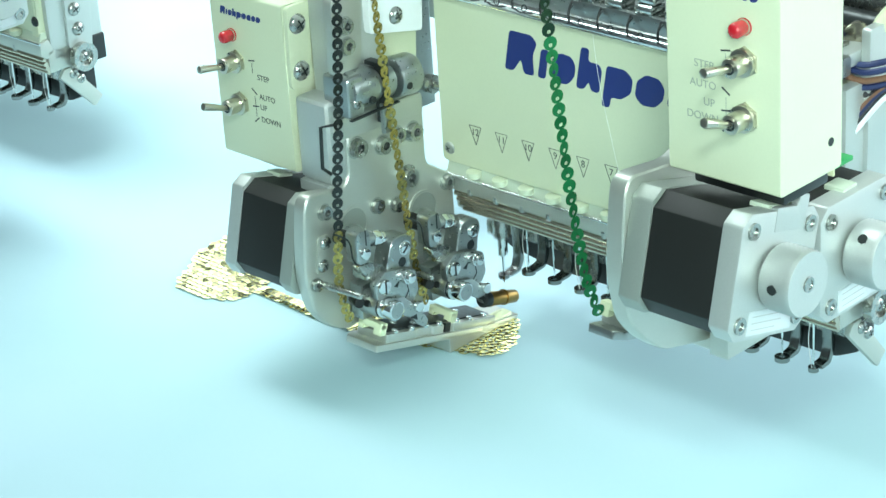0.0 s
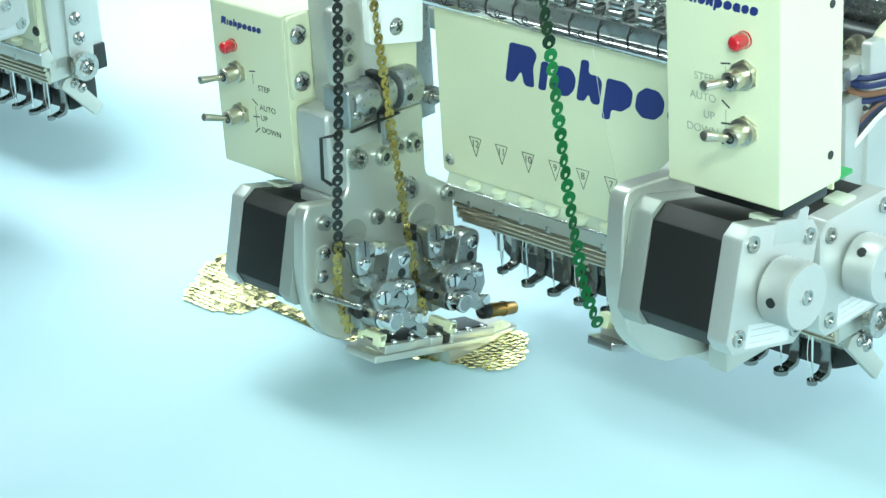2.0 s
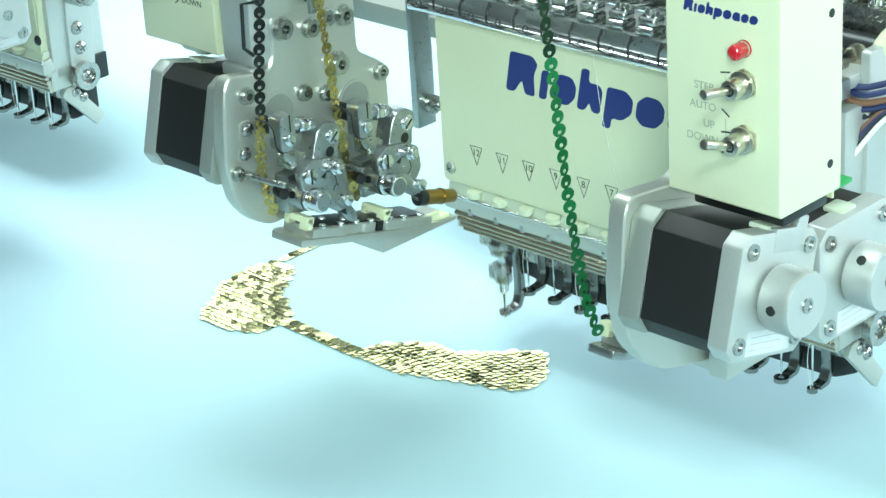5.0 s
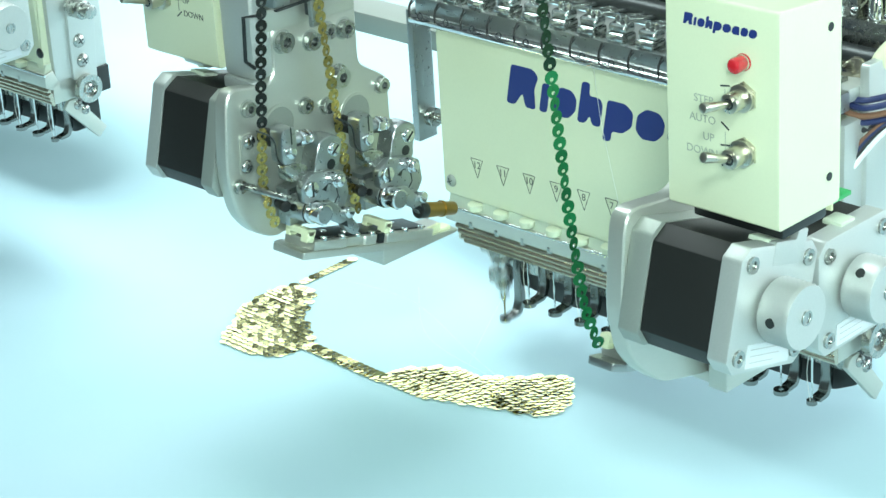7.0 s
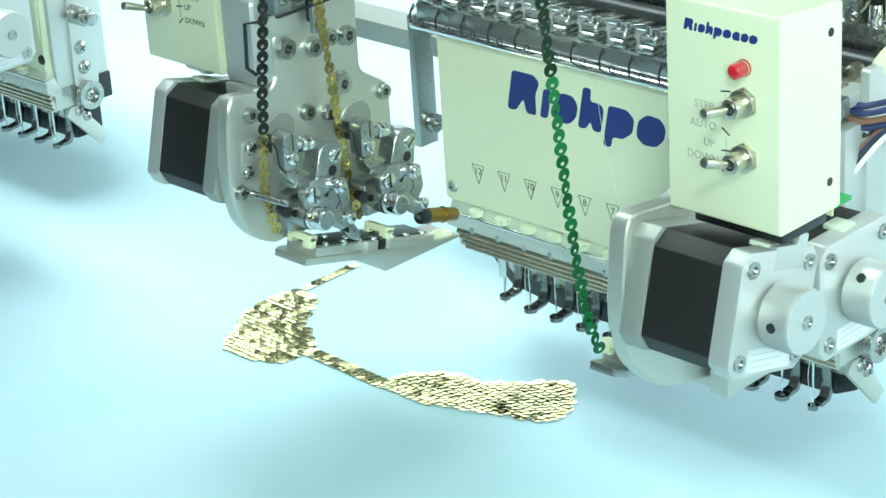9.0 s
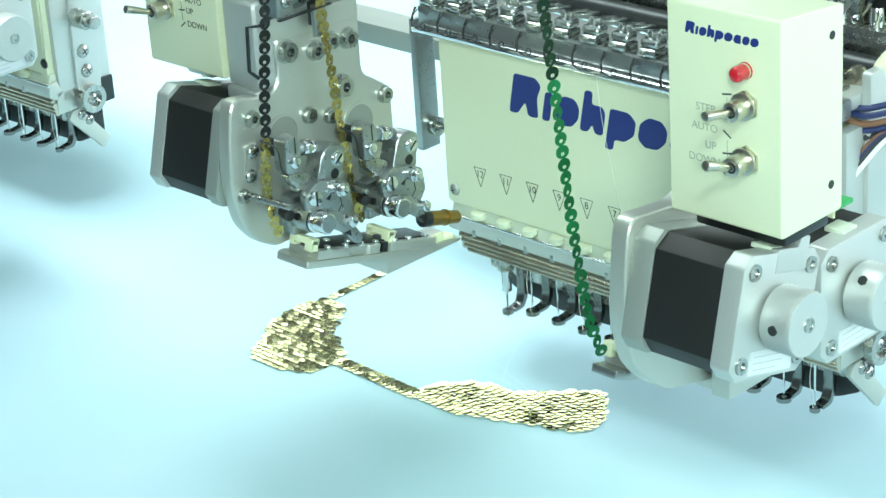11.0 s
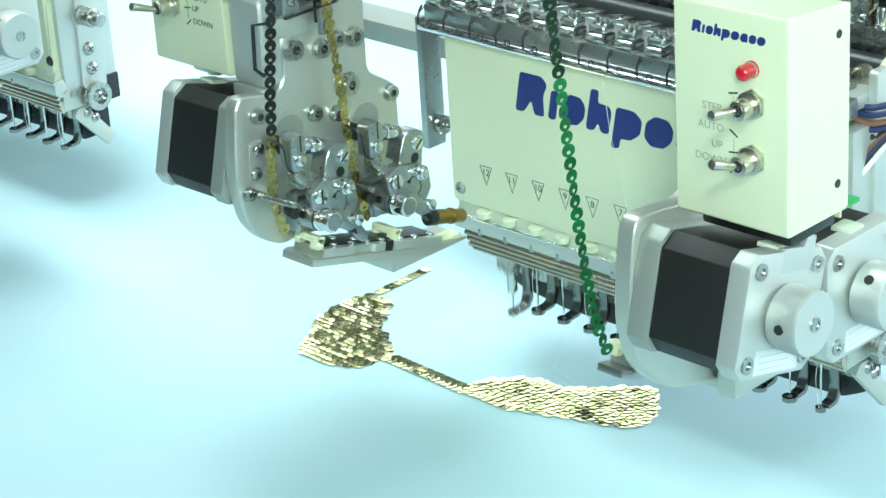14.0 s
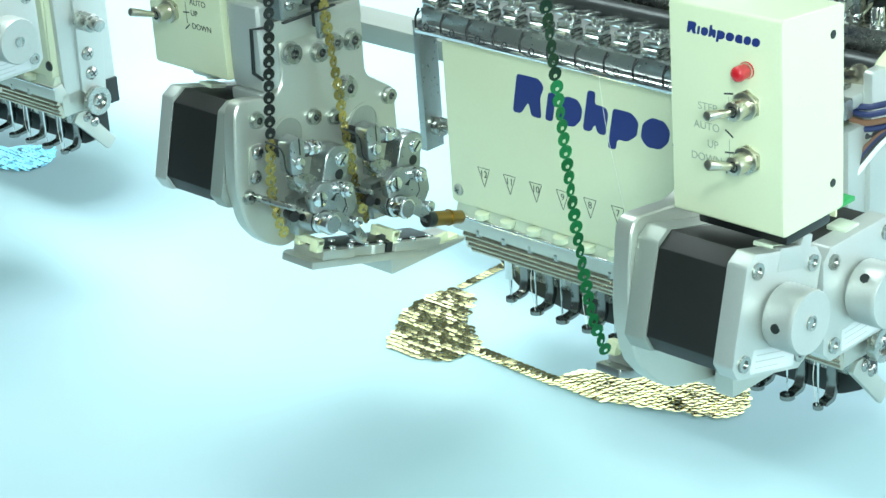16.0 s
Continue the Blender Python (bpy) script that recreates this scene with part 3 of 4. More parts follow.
def sequin_device(name, label, mirrored, knobs, strips):
    dev = thing(name, label, "sequin device")
    MIRROR[0] = 82.475 if mirrored else None
    stack = (-24, -33, -61, -69.1) if mirrored else (-15.5, -22.5, -49.5, -56.5)
    outline = [(-135.5, 162), (-117, 158), (-113, 163), (-113, 180.5), (-68, 179.5), (-68.3, 153), (-63, 149.5), (-53, 143), (-52.5, 96),
               (-60, 88), (-112, 96), (-121, 95), (-131, 100.5), (-138.5, 110), (-142, 126), (-141, 142), (-139, 158)]
    if mirrored:
        outline[1:4] = [(-112, 159), (-103, 163), (-101.5, 180.5)]
        outline[9:12] = [(-60, 81), (-100, 87), (-121, 92.5)]
    part("mounting_plate", prism(rounded(outline, 4.5), "x", stack[0], PLATE_X - (7.8 if mirrored else 0), 1.6, 3), ALU, dev, "machined aluminium side plate")
    stepper_motor(dev, -119.96, 133.7, TILT, knobs, *stack)
    stepper_motor(dev, -73.6, 125.1, 0, knobs, *stack)
    if mirrored:
        part("roller_knob", join(rod((-17, -113, 112), (-6, -113, 112), 6.0, bevel=.5), rod((-6, -113, 112), (-1, -113, 112), 4.4, bevel=.7)), STEEL, dev)
        part("lever", prism(rounded([(-120, 101), (-108, 104), (-100, 98), (-112, 96.5)], 1.2), "x", -14, -6, .5), ALU, dev)
    else:
        feeder(dev, 0, 0)
        feeder(dev, 41, -7.4)
    for y, z, r in () if mirrored else ((-128.7, 152.1, 3), (-136.7, 122.4, 2.6), (-99.3, 144.5, 3), (-88, 141, 3), (-108.1, 173.6, 4), (-93.4, 169.9, 3.6), (-84.5, 171.5, 3.2), (-75.5, 170, 3.8), (-57.4, 140.7, 3.1)):
        cap_screw(dev, PLATE_X, y, z, r, r * .8)
    if not mirrored:
        cap_screw(dev, PLATE_X + .2, -80.6, 151.2, 4.0, 3.4)
        part("washer", ring((PLATE_X, -80.6, 151.2), "x", 2, 5.2, 0, 0.8), STEEL, dev)
    if not mirrored:
        part("stop_bar", prism(rounded([(-134, 142.5), (-127.5, 142.5), (-129, 126.5), (-136, 126.5)], 2), "x", PLATE_X, PLATE_X + 1.2, .3), ALU, dev)
        for y, z in ((-130.5, 139.1), (-132.6, 129.6)):
            pan_screw(dev, PLATE_X + 1.2, y, z, 2.9)
    else:
        part("cap_tab", at(prism(rounded([(-4, 14), (13, 14), (13, 25.5), (8, 25.5), (7, 22), (-4, 22)], .8), "x", -69.3, -66.5, .3), 0, -119.96, 133.7, -TILT), ALU_MATT, dev)
    # tilted platform over the cloth
    def tilt(bm):
        return at(bm, 0, -122, 93, -TILT)
    inner = -5 if mirrored else -12
    part("platform", tilt(prism(rounded([(inner, 5), (inner + 3, 0), (9.2, 0), (9.2, 66), (inner, 66)], 1.0), "z", -2.6, 0.4, 0.25)), FEED if mirrored else ALU, dev, "machined platform plate over the cloth")
    part("guide_plate", tilt(prism(rounded([(-9, 6), (8.4, 6), (8.4, 24), (7.4, 25), (7.4, 34), (8.4, 35), (8.4, 41), (6, 42), (6, 46), (8.6, 47), (8.6, 74), (-6, 74)], .5), "z", 0.4, 4.2, 0.3)), ALU, dev)
    part("slide", tilt(slab(-8, 5.5, 8, 72, 4.1, 4.9, 0.2)), DARK, dev)
    part("clip_slot", tilt(slab(5.9, 8.0, 42.4, 45.6, 0.5, 4.6, 0)), DARK, dev)
    for u, y in ((7, 12), (7, 22), (6.6, 31), (7, 39), (7, 50), (7.2, 58), (6.5, 68), (-2, 20), (-4, 33), (-3, 60), (2, 28), (1, 55)):
        part("small_screw", tilt(join(rod((u, y, 4.0), (u, y, 5.6), 1.5, bevel=.35))), CHROME, dev)
    # level foot under the platform, thinning to the tongue at the needle
    part("under_block", prism([(-79, 81), (-79, 72.2), (-36, 72.2), (-35, 73.4), (-50, 75.4), (-62, 78)], "x", inner + 2, 8.6, 0.25), ALU, dev, "level aluminium foot with a thin tongue")
    if mirrored:
        part("side_block", slab(-34, -26, -99, -73, 82.5, 98, .6), ALU, dev)
        part("link_bar", slab(-26.2, -10, -97, -75, 83, 87.5, .5), ALU, dev)
    for y in (5, 48):
        part("white_clip", tilt(join(slab(-6, 7.6, y - 2, y + 1.8, 6.2, 9.0, .5), slab(3.2, 7.6, y - 2.2, y + 1.4, 3.6, 8.6, .5), slab(-6, -3, y - 2, y + 1.8, 4.4, 8, .4))), NYLON, dev, "milky plastic strip guide")
    part("tip_guide", join(slab(2, 7.4, -45, -38, 73.6, 75.8, .6), slab(5.4, 7.4, -54, -44, 74.6, 78.6, .6)), NYLON, dev)
    part("brass_tube", join(rod((11, -57, 90), (11, -39.5, 84.8), 3.3, 2.9, seg=24, bevel=.4), rod((11, -47, 87.1), (11, -46, 86.8), 3.5, seg=24)), BRASS, dev, "worn brass tube")
    part("tube_ring", rod((11, -60, 90.9), (11, -56, 89.7), 3.5, seg=24, bevel=.4), DARK, dev)
    # control box on top of the motors
    bx = part("control_box", join(prism(rounded([(-123.3, 162.2), (-90.3, 162.2), (-90.3, 232), (-123.3, 235)], 1.6, 3), "x", -73.8, -29.7, 1.2, 3)), CREAM, dev, "cream painted control box")
    if mirrored:
        part("bracket", slab(-70, -34, -116, -92, 156, 162.4, 1), DARK, dev)
    else:
        part("bracket", join(slab(-66, -50, -112, -96, 155, 162.4, 1.2), slab(-48, -36, -106, -92, 155, 162.4, 1)), ALU, dev)
        part("column_foot", slab(-29, -12, -122.5, -108, 152.5, 160, 1.2), ALU_MATT, dev)
        part("column_plate", prism(rounded([(-98, 250), (-60, 250), (-62, 207), (-65, 176), (-92, 176)], 3), "x", -18.5, -16, .5), CREAM, dev)
    part("spacer", rod((-62, -104, 152), (-62, -104, 162.5), 3.2), NYLON, dev)
    # slide column behind the plate
    if not mirrored:
        part("slide_column", slab(-28.5, -11, -111, -84, 160, 262, 3.0, 3), ALU_MATT, dev)
        part("box_flange", prism(rounded([(-123, 199), (-111.5, 197), (-110, 234), (-122.5, 234)], 2.5), "x", -29.6, -27.5, .4), CREAM, dev)
        for z in (206, 226):
            pan_screw(dev, -27.5, -117.3, z, 4.3)
    if not mirrored:
        part("hinge_frame", wire([(-8.5, -118, 187), (-8.5, -126.5, 188.5), (-8.5, -127.4, 171), (-8.5, -123, 167)], 0.8), DARK, dev)
        part("hinge_step", slab(-29.4, -10, -121.5, -100, 160, 196, 3.0, 3), ALU_MATT, dev)
        part("hinge_base", prism(rounded([(-119, 180), (-70, 177), (-70, 186), (-117, 189)], 1.5), "x", -16, -7, .6), ALU, dev)
        ax = Vector((0, math.cos(radians(TILT)), -math.sin(radians(TILT)) * 0.35)).normalized()
        c0 = Vector((-8, -116, 200))
        part("hinge_block", join(slab(-16, -1, -117, -108, 190, 207, 1.6, 3), rod(c0 + ax * 2, c0 + ax * 16, 8.6, seg=32, bevel=.8)), FEED, dev)
        part("hinge_cylinder", join(rod(c0 + ax * 17, c0 + ax * 27, 7.2, seg=32, bevel=.6), rod(c0 + ax * 29, c0 + ax * 41, 8.8, seg=32, bevel=.9)), FEED, dev)
        part("hinge_gap", join(rod(c0 + ax * 15, c0 + ax * 30, 5.5, seg=24)), DARK, dev)
        part("latch_strap", join(slab(-6, -1.2, -97.5, -93.5, 182, 206, .5), slab(-14, -1.2, -97.5, -93.5, 206, 208, .4)), DARK, dev, "dark steel latch strap")
        part("latch_tab", slab(-3, -0.9, -98.5, -92, 178, 191, .4), FEED, dev)
        part("hinge_seam", slab(-1.3, 0.5, -117.2, -90, 189.6, 190.2, 0), DARK, dev)
        pan_screw(dev, -1, -112.5, 196, 2.6)
        for q in ((-105, 195.5), (-84, 195)):
            part("pin_hole", rod((-1.2, q[0], q[1]), (1.0, q[0], q[1]), 1.5, seg=14), DARK, dev)
        part("hinge_tongue", prism(rounded([(-117, 206), (-103, 207), (-100, 232), (-102, 240), (-117, 240)], 4), "x", -12, -7, .6), ALU, dev)
        for y, z in ((-110.3, 227), (-110.3, 218.5)):
            cap_screw(dev, -7, y, z, 3.3, 2)
        part("side_plate", prism(rounded([(-96, 219), (-66, 212), (-62, 262), (-96, 262)], 2), "x", -13, -8, .5), WHITE, dev)
        pan_screw(dev, -8, -80.9, 222.8, 3.8)
    else:
        for z in (223, 172.5):
            part("side_hole", rod((-73.7, -96.3, z), (-73.95, -96.3, z), 1.5, seg=16), DARK, bx)
    for nm, line, mats, split, lab in strips:
        strip(dev, nm, line, mats, split, (0.9, -0.2, 0.1) if mirrored else (1, -0.02, 0.1), lab)
    MIRROR[0] = None
    return dev, bx


def face_fittings(dev, x0, sign, letter_x, faded):
    """Lamp, switches and print on a control box whose inner edge is x0; sign says where its outer edge lies."""
    yf = -123.3
    lx = x0 + sign * (30.6 if sign > 0 else 32)
    z0 = 162.2
    lamp = part("lamp", join(rod((lx, yf, z0 + 54.3), (lx, yf - 6.2, z0 + 54.3), 2.6, seg=32, bevel=1.7)), RED, dev, "red indicator lamp lens")
    part("bezel", ring((lx, yf, z0 + 54.3), "y", 2.6, 2.85, -0.5, 0.05, 28), RED, lamp)
    for z, up in ((z0 + 42.8, -1.6), (z0 + 24.3, -3.6)):
        tx = x0 + sign * 30.7
        t = part("toggle_switch", join(rod((tx, yf, z), (tx, yf - 1.0, z), 5.2, seg=6), rod((tx, yf - 1, z), (tx, yf - 2.2, z), 4.6, seg=30, bevel=.3),
                                       rod((tx, yf - 2, z), (tx, yf - 8, z), 3.3, seg=26, bevel=.4)), NICKEL, dev, "nickel toggle switch with a metal bat lever")
        part("lever", join(rod((tx, yf - 7.6, z), (tx - 1.2, yf - 19.5, z - up * 1.2), 1.1, 1.8, seg=18, bevel=.7)), NICKEL, t)
        part("collar", ring((tx, yf - 8, z), "y", 1.2, 1.9, -0.2, 0.1, 20), DARK, t)
    ink = FADED if faded else INK
    for txt, dz in (("STEP", 37.5 if faded else 37.2), ("AUTO", 30.9 if faded else 28.7), ("UP", 25.1 if faded else 24.1), ("DOWN", 19.9 if faded else 18.7)):
        w = {"STEP": 7.7, "AUTO": 9.5, "UP": 4.2, "DOWN": 10.9}[txt]
        lettering(txt, 3.75 if faded else 3.5, letter_x - (w if faded else 0), z0 + dz, yf - 0.08, ink, dev)
    # switch position marks
    sx = x0 + sign * 30.7 + (-7.4 if sign > 0 else 9.5)
    for dz, lean in ((45, -10), (31.5, 35), (25, -8), (19, -40)):
        part("mark", at(slab(-1.9, 1.9, -0.06, 0.02, -.28, .28, 0), sx, yf - .05, z0 + dz, 0, lean, 0), INK, dev)
    part("mark_line", join(slab(sx - .1, sx + .1, yf - .1, yf, z0 + 20.5, z0 + 29.5, 0), slab(sx - .1, sx + .1, yf - .1, yf, z0 + 39.5, z0 + 44, 0)), ink, dev)
    mark_row(dev, x0 + (7 if sign > 0 else -38), z0 + 62.6, 28.5 if sign > 0 else 24.5, yf)


def mark_row(parent, x, z, width, y):
    """The maker's mark as a row of plain solid blue shapes of that width."""
    u = width / 127.0
    outlines = ([(0, 0), (0, 17.5), (12, 17.5), (15.5, 14.5), (14, 9), (16, 0), (10.5, 0), (8, 6), (4.6, 0)], [(18, 0), (18, 12.8), (22.2, 12.8), (22.2, 0)],
                [(24.6, 3), (24.6, 10), (28, 13), (34, 12.6), (37, 9), (37, 4), (34, .2), (28, -.2)], [(38.5, 0), (38.5, 18), (42.7, 18), (43, 12.4), (48.6, 12.4), (50.6, 10), (50.6, 0), (46.4, 0), (44.6, 4), (42.7, 0)],
                [(52.6, -5), (52.6, 12.8), (62, 12.8), (66.4, 9.6), (66.4, 3.4), (62, -.2), (56.8, -.2), (56.8, -5)], [(68.4, 3), (68.4, 9.6), (72.4, 13), (79, 12.6), (82.4, 9), (82.4, 4), (79, .2), (72.4, -.2)],
                [(84.4, 3), (85, 10), (89, 13), (96, 12), (97.6, 0), (88, -.2)], [(99.4, 3), (99.4, 10), (103, 13), (109, 12.6), (111.6, 9), (111.6, 4), (109, .2), (103, -.2)],
                [(113.4, 3), (113.4, 9.6), (117, 13), (123.6, 12.6), (127, 9), (127, 4), (123.6, .2), (117, -.2)])
    for o in outlines:
        shape = rounded([(x + (a + .2 * b) * u, z + b * u) for a, b in o], 1.6 * u, 3)
        part("mark_shape", prism(shape, "y", y + .1, y - .13, 0), BLUE, parent, "blue printed shape of the maker's mark")


# ---- embroidery head ----
D = 14.976


def head():
    """Needle case with its rail, buttons, thread guides and feet, all on one head."""
    h = thing("embroidery_head", "cream twelve-needle embroidery head with chrome thread guides", "embroidery head", "heads along the table")
    panel = part("needle_case_panel", prism(rounded([(-20.4, 75.5), (180, 75.5), (180, 147.5), (176, 150.5), (-20.4, 150.5)], 2.5), "y", -12.6, -8, .7, 3), CREAM, h, "cream front panel with printed needle numbers")
    part("panel_edge", prism([(-20.2, 145), (179.5, 145), (179.5, 151.5), (-20.2, 151.5)], "y", -10, -5.4, .4), WHITE, h)
    part("case_body", slab(-19, 184, -8, 26, 58, 150, 2), ALU_MATT, h)
    pan_screw(h, -15.8, -12.6, 81.8, 2.8, "y", -1, CAST)
    pan_screw(h, 180, -12.6, 81.8, 2.8, "y", -1, DARK)
    mark_row(panel, 19.2, 125.4, 127, -12.6)
    for k in range(12):
        n, nx = 12 - k, k * D
        z = 86.7
        tri = [(nx - 3.4, z + 8.6), (nx + 3.4, z + 8.6), (nx, z)]
        for a, b in zip(tri, tri[1:] + tri[:1]):
            part("number_frame", wire([(a[0], -12.66, a[1]), (b[0], -12.66, b[1])], 0.14, 4), INK, panel)
        s = str(n)
        lettering(s, 4.4, nx - (2.3 if len(s) == 2 else 1.15), z + 4.4, -12.68, INK, panel, "number")
        part("button", at(rod((0, 0, -1.5), (0, 0, 1.5), 3.5, seg=28, bevel=.4), nx - 1.5, -13.4, 73.4, 4), BUTTON, h, "milky nylon thread button")
    part("button_strip", prism([(-8, 75.4), (-11.8, 75.4), (-13.4, 70.4), (-8, 70)], "x", -18, 182, .5), FROST, h)
    part("front_rail", prism([(-14.5, 70.5), (-9, 72), (-6, 64), (-11, 61.5), (-14.8, 64)], "x", -19, 184, .6), ALU, h, "bright steel front rail")
    part("rail_edge", rod((-19, -14.6, 70.4), (184, -14.6, 70.4), .7, seg=12), CHROME, h)
    for i, (z, y) in enumerate(((61.5, -12.6), (59, -12.2), (56.6, -11.6), (54.4, -10.8))):
        part("grooved_bar", threaded(-14 + i, 184, y, z, 1.42, 1.16), WORN, h, "fine-threaded worn bar")
    part("rail_back", slab(-16, 184, -10.4, 6, 53.4, 66, .8), ALU, h)
    for k in range(12):
        part("rail_screw", rod((k * D - 4, -13.6, 62.8), (k * D - 4, -13.6, 66), 1.5, bevel=.3), STEEL, h)
    # dark carrier behind the feet
    part("foot_carrier", prism(rounded([(-24, 52), (178, 52), (178, 33), (166, 27), (20, 24), (-8, 28), (-20, 40)], 3), "y", 12.6, 22, .8), DARK, h)
    part("guard_plate", prism(rounded([(-22, 56), (176, 56), (176, 38), (-4, 34), (-17, 43)], 2.5), "y", 11.4, 12.5, .3), STEEL, h)
    for k in range(1, 12):
        nx = k * D
        last = k == 11
        arm = join(prism(rounded([(8.6, 56), (12.2, 56), (11.2, 31), (8.5, 26.2), (2.2, 25.8), (2.2, 27.6), (7.2, 28.2), (8.8, 33)], 1.4), "x", nx - 2.3, nx + 2.3, .4))
        f = part("presser_foot", join(arm, ring((nx, 0, 26.7), "z", 1.3, 3.1 if not last else 2.2, -.9, .9, 24)), FOOT, h, "polished steel presser foot")
        part("needle", rod((nx, 0, 58), (nx, 0, 27), .55, .35, 8), CHROME, f)
        if k % 2:
            part("thread_end", wire(glide([(nx, -1, 52), (nx - 1.4, -1.5, 40), (nx - .2, -.8, 27)]), .14, 5), THREAD, f)
    # spring bar and wire hooks along the top of the panel
    part("hook_bar", rod((-32, -15, 153.2), (184, -15, 153.2), 2.0, seg=16, bevel=.4), CHROME, h)
    part("hook_rail", slab(-31, 184, -13.2, -5, 155, 162.6, .8), FEED, h)
    part("bar_bracket", slab(-36.6, -32.8, -13.5, -2.5, 96, 156, .6), FEED, h, "steel end bracket")
    part("bracket_knob", join(rod((-32.8, -6.5, 106), (-28.5, -6.5, 106), 4.2, seg=40, bevel=.5), rod((-28.5, -6.5, 106), (-21, -6.5, 106), 2.2)), STEEL, h)
    for k in range(14):
        x = -27 + k * D
        part("hook_wire", wire(glide([(x - 4, -13, 161), (x - 4.4, -16, 158.5), (x - 3.6, -17, 155.5), (x - 1, -17.4, 154.2), (x + 2.4, -17.4, 154.0), (x + 4, -17, 155.8), (x + 2.6, -16.8, 157.2), (x + 1.2, -17, 155.6), (x + 3.4, -17.2, 153.8), (x + 7, -16.8, 154.6)], 5), .27, 6), INK, h, "black spring wire hook")
        part("hook_pin", wire(glide([(x - 4.6, -13.5, 162), (x - 4.3, -16.2, 158.5), (x - 3.4, -17.2, 154.4)]), .5, 6), BLACK, h)
        c = x + .6
        part("take_up_lever", join(rod((c - 2.6, -7, 171), (c - 3.6, 11, 166.5), 1.5, seg=14, bevel=.6), rod((c + 2.2, -7, 171), (c + 1.2, 11, 166.5), 1.5, seg=14, bevel=.6)), SATIN, h, "chromed take-up lever")
        part("guide_cup", join(slab(c - 4.6, c + 4.4, -11, -4, 166, 170, 1.9, 3), rod((c - 4.2, -11, 164.6), (c + 4.0, -11, 164.6), 2.0, seg=16, bevel=.6), slab(c - 4.6, c - 2.2, -12.4, -4, 157.6, 166, .9), slab(c + 2.0, c + 4.4, -12.4, -4, 157.6, 166, .9),
                               rod((c, -10, 157.6), (c, -10, 164.6), 1.5, seg=14)), SATIN, h, "chromed thread guide cup")
        part("guide_clip", join(slab(c + 6, c + 7.2, -11, 6, 157.6, 163.4, .3), rod((c + 8.2, -9, 157.6), (c + 8.2, -9, 162.6), 1.5, seg=14, bevel=.3)), STEEL, h)
    part("lever_bed", slab(-31, 182, -6, 13.4, 156.4, 161.8, .8), ALU_MATT, h)
    part("loose_thread", wire(glide([(68, -13.4, 152), (71, -13.5, 130), (76, -13.4, 108), (81, -13.5, 88)]), .1, 5), THREAD, h)
    part("top_bar", rod((-40, 17, 166.2), (182, 17, 166.2), 5.2, seg=32), DARK, h, "dark steel round bar")
    part("guide_rail", slab(-28, 182, 26, 44, 160, 178, 1.5), STEEL, h)
    for k in range(14):
        part("guide_stud", join(rod((-24 + k * D, 30, 178), (-24 + k * D, 30, 186), 3.2, 2.4, 18, .6), rod((-17 + k * D, 27, 180), (-17 + k * D, 44, 186), 1.6, seg=14, bevel=.5)), CHROME, h)
    part("top_cover", slab(-28, 182, 46, 60, 160, 230, 3), DARK, h)
    # side plate, wheel and blade at the end of the case
    part("end_post", prism(rounded([(-13, 57), (-3, 55), (4, 106), (3, 150), (-10, 150)], 2), "x", 175, 181, 1), CREAM, h)
    part("end_plate", prism(rounded([(2, 64), (17, 60), (21, 110), (28, 170), (4, 170), (3, 110)], 2), "x", 182, 186, .5), ALU_MATT, h)
    for y, z in ((8, 84), (9, 73)):
        pan_screw(h, 186, y, z, 3.8)
    part("tension_post", join(rod((186, 6, 103), (197, 6, 103), 5, seg=26, bevel=.6), rod((197, 6, 103), (203, 6, 103), 3.6, seg=24, bevel=.5)), STEEL, h)
    part("wheel", join(ring((186, 9, 58), "x", 4.6, 7.6, 0, 4, 32), rod((186, 9, 58), (188, 9, 58), 4.8, seg=26)), STEEL, h)
    pan_screw(h, 188, 9, 58, 3.3)
    part("wheel_block", slab(176, 185, 12, 26, 52, 66, 1), DARK, h)
    part("blade", prism(rounded([(-5, 49), (-2, 53), (3, 53.4), (20.5, 32.4), (15, 27.6)], 1), "x", 182, 184.5, .4), ALU, h)
    for y, z in ((3.5, 49.5), (8, 45.5)):
        pan_screw(h, 184.5, y, z, 2.7)
    # arm that carries the head
    part("head_arm", slab(-170, -22, 56, 76, 106, 116.5, 1.5), CAST, h, "grey machine arm")
    part("arm_box", slab(-104, -62, 60, 80, 122, 240, 3), STEEL, h)
    return h


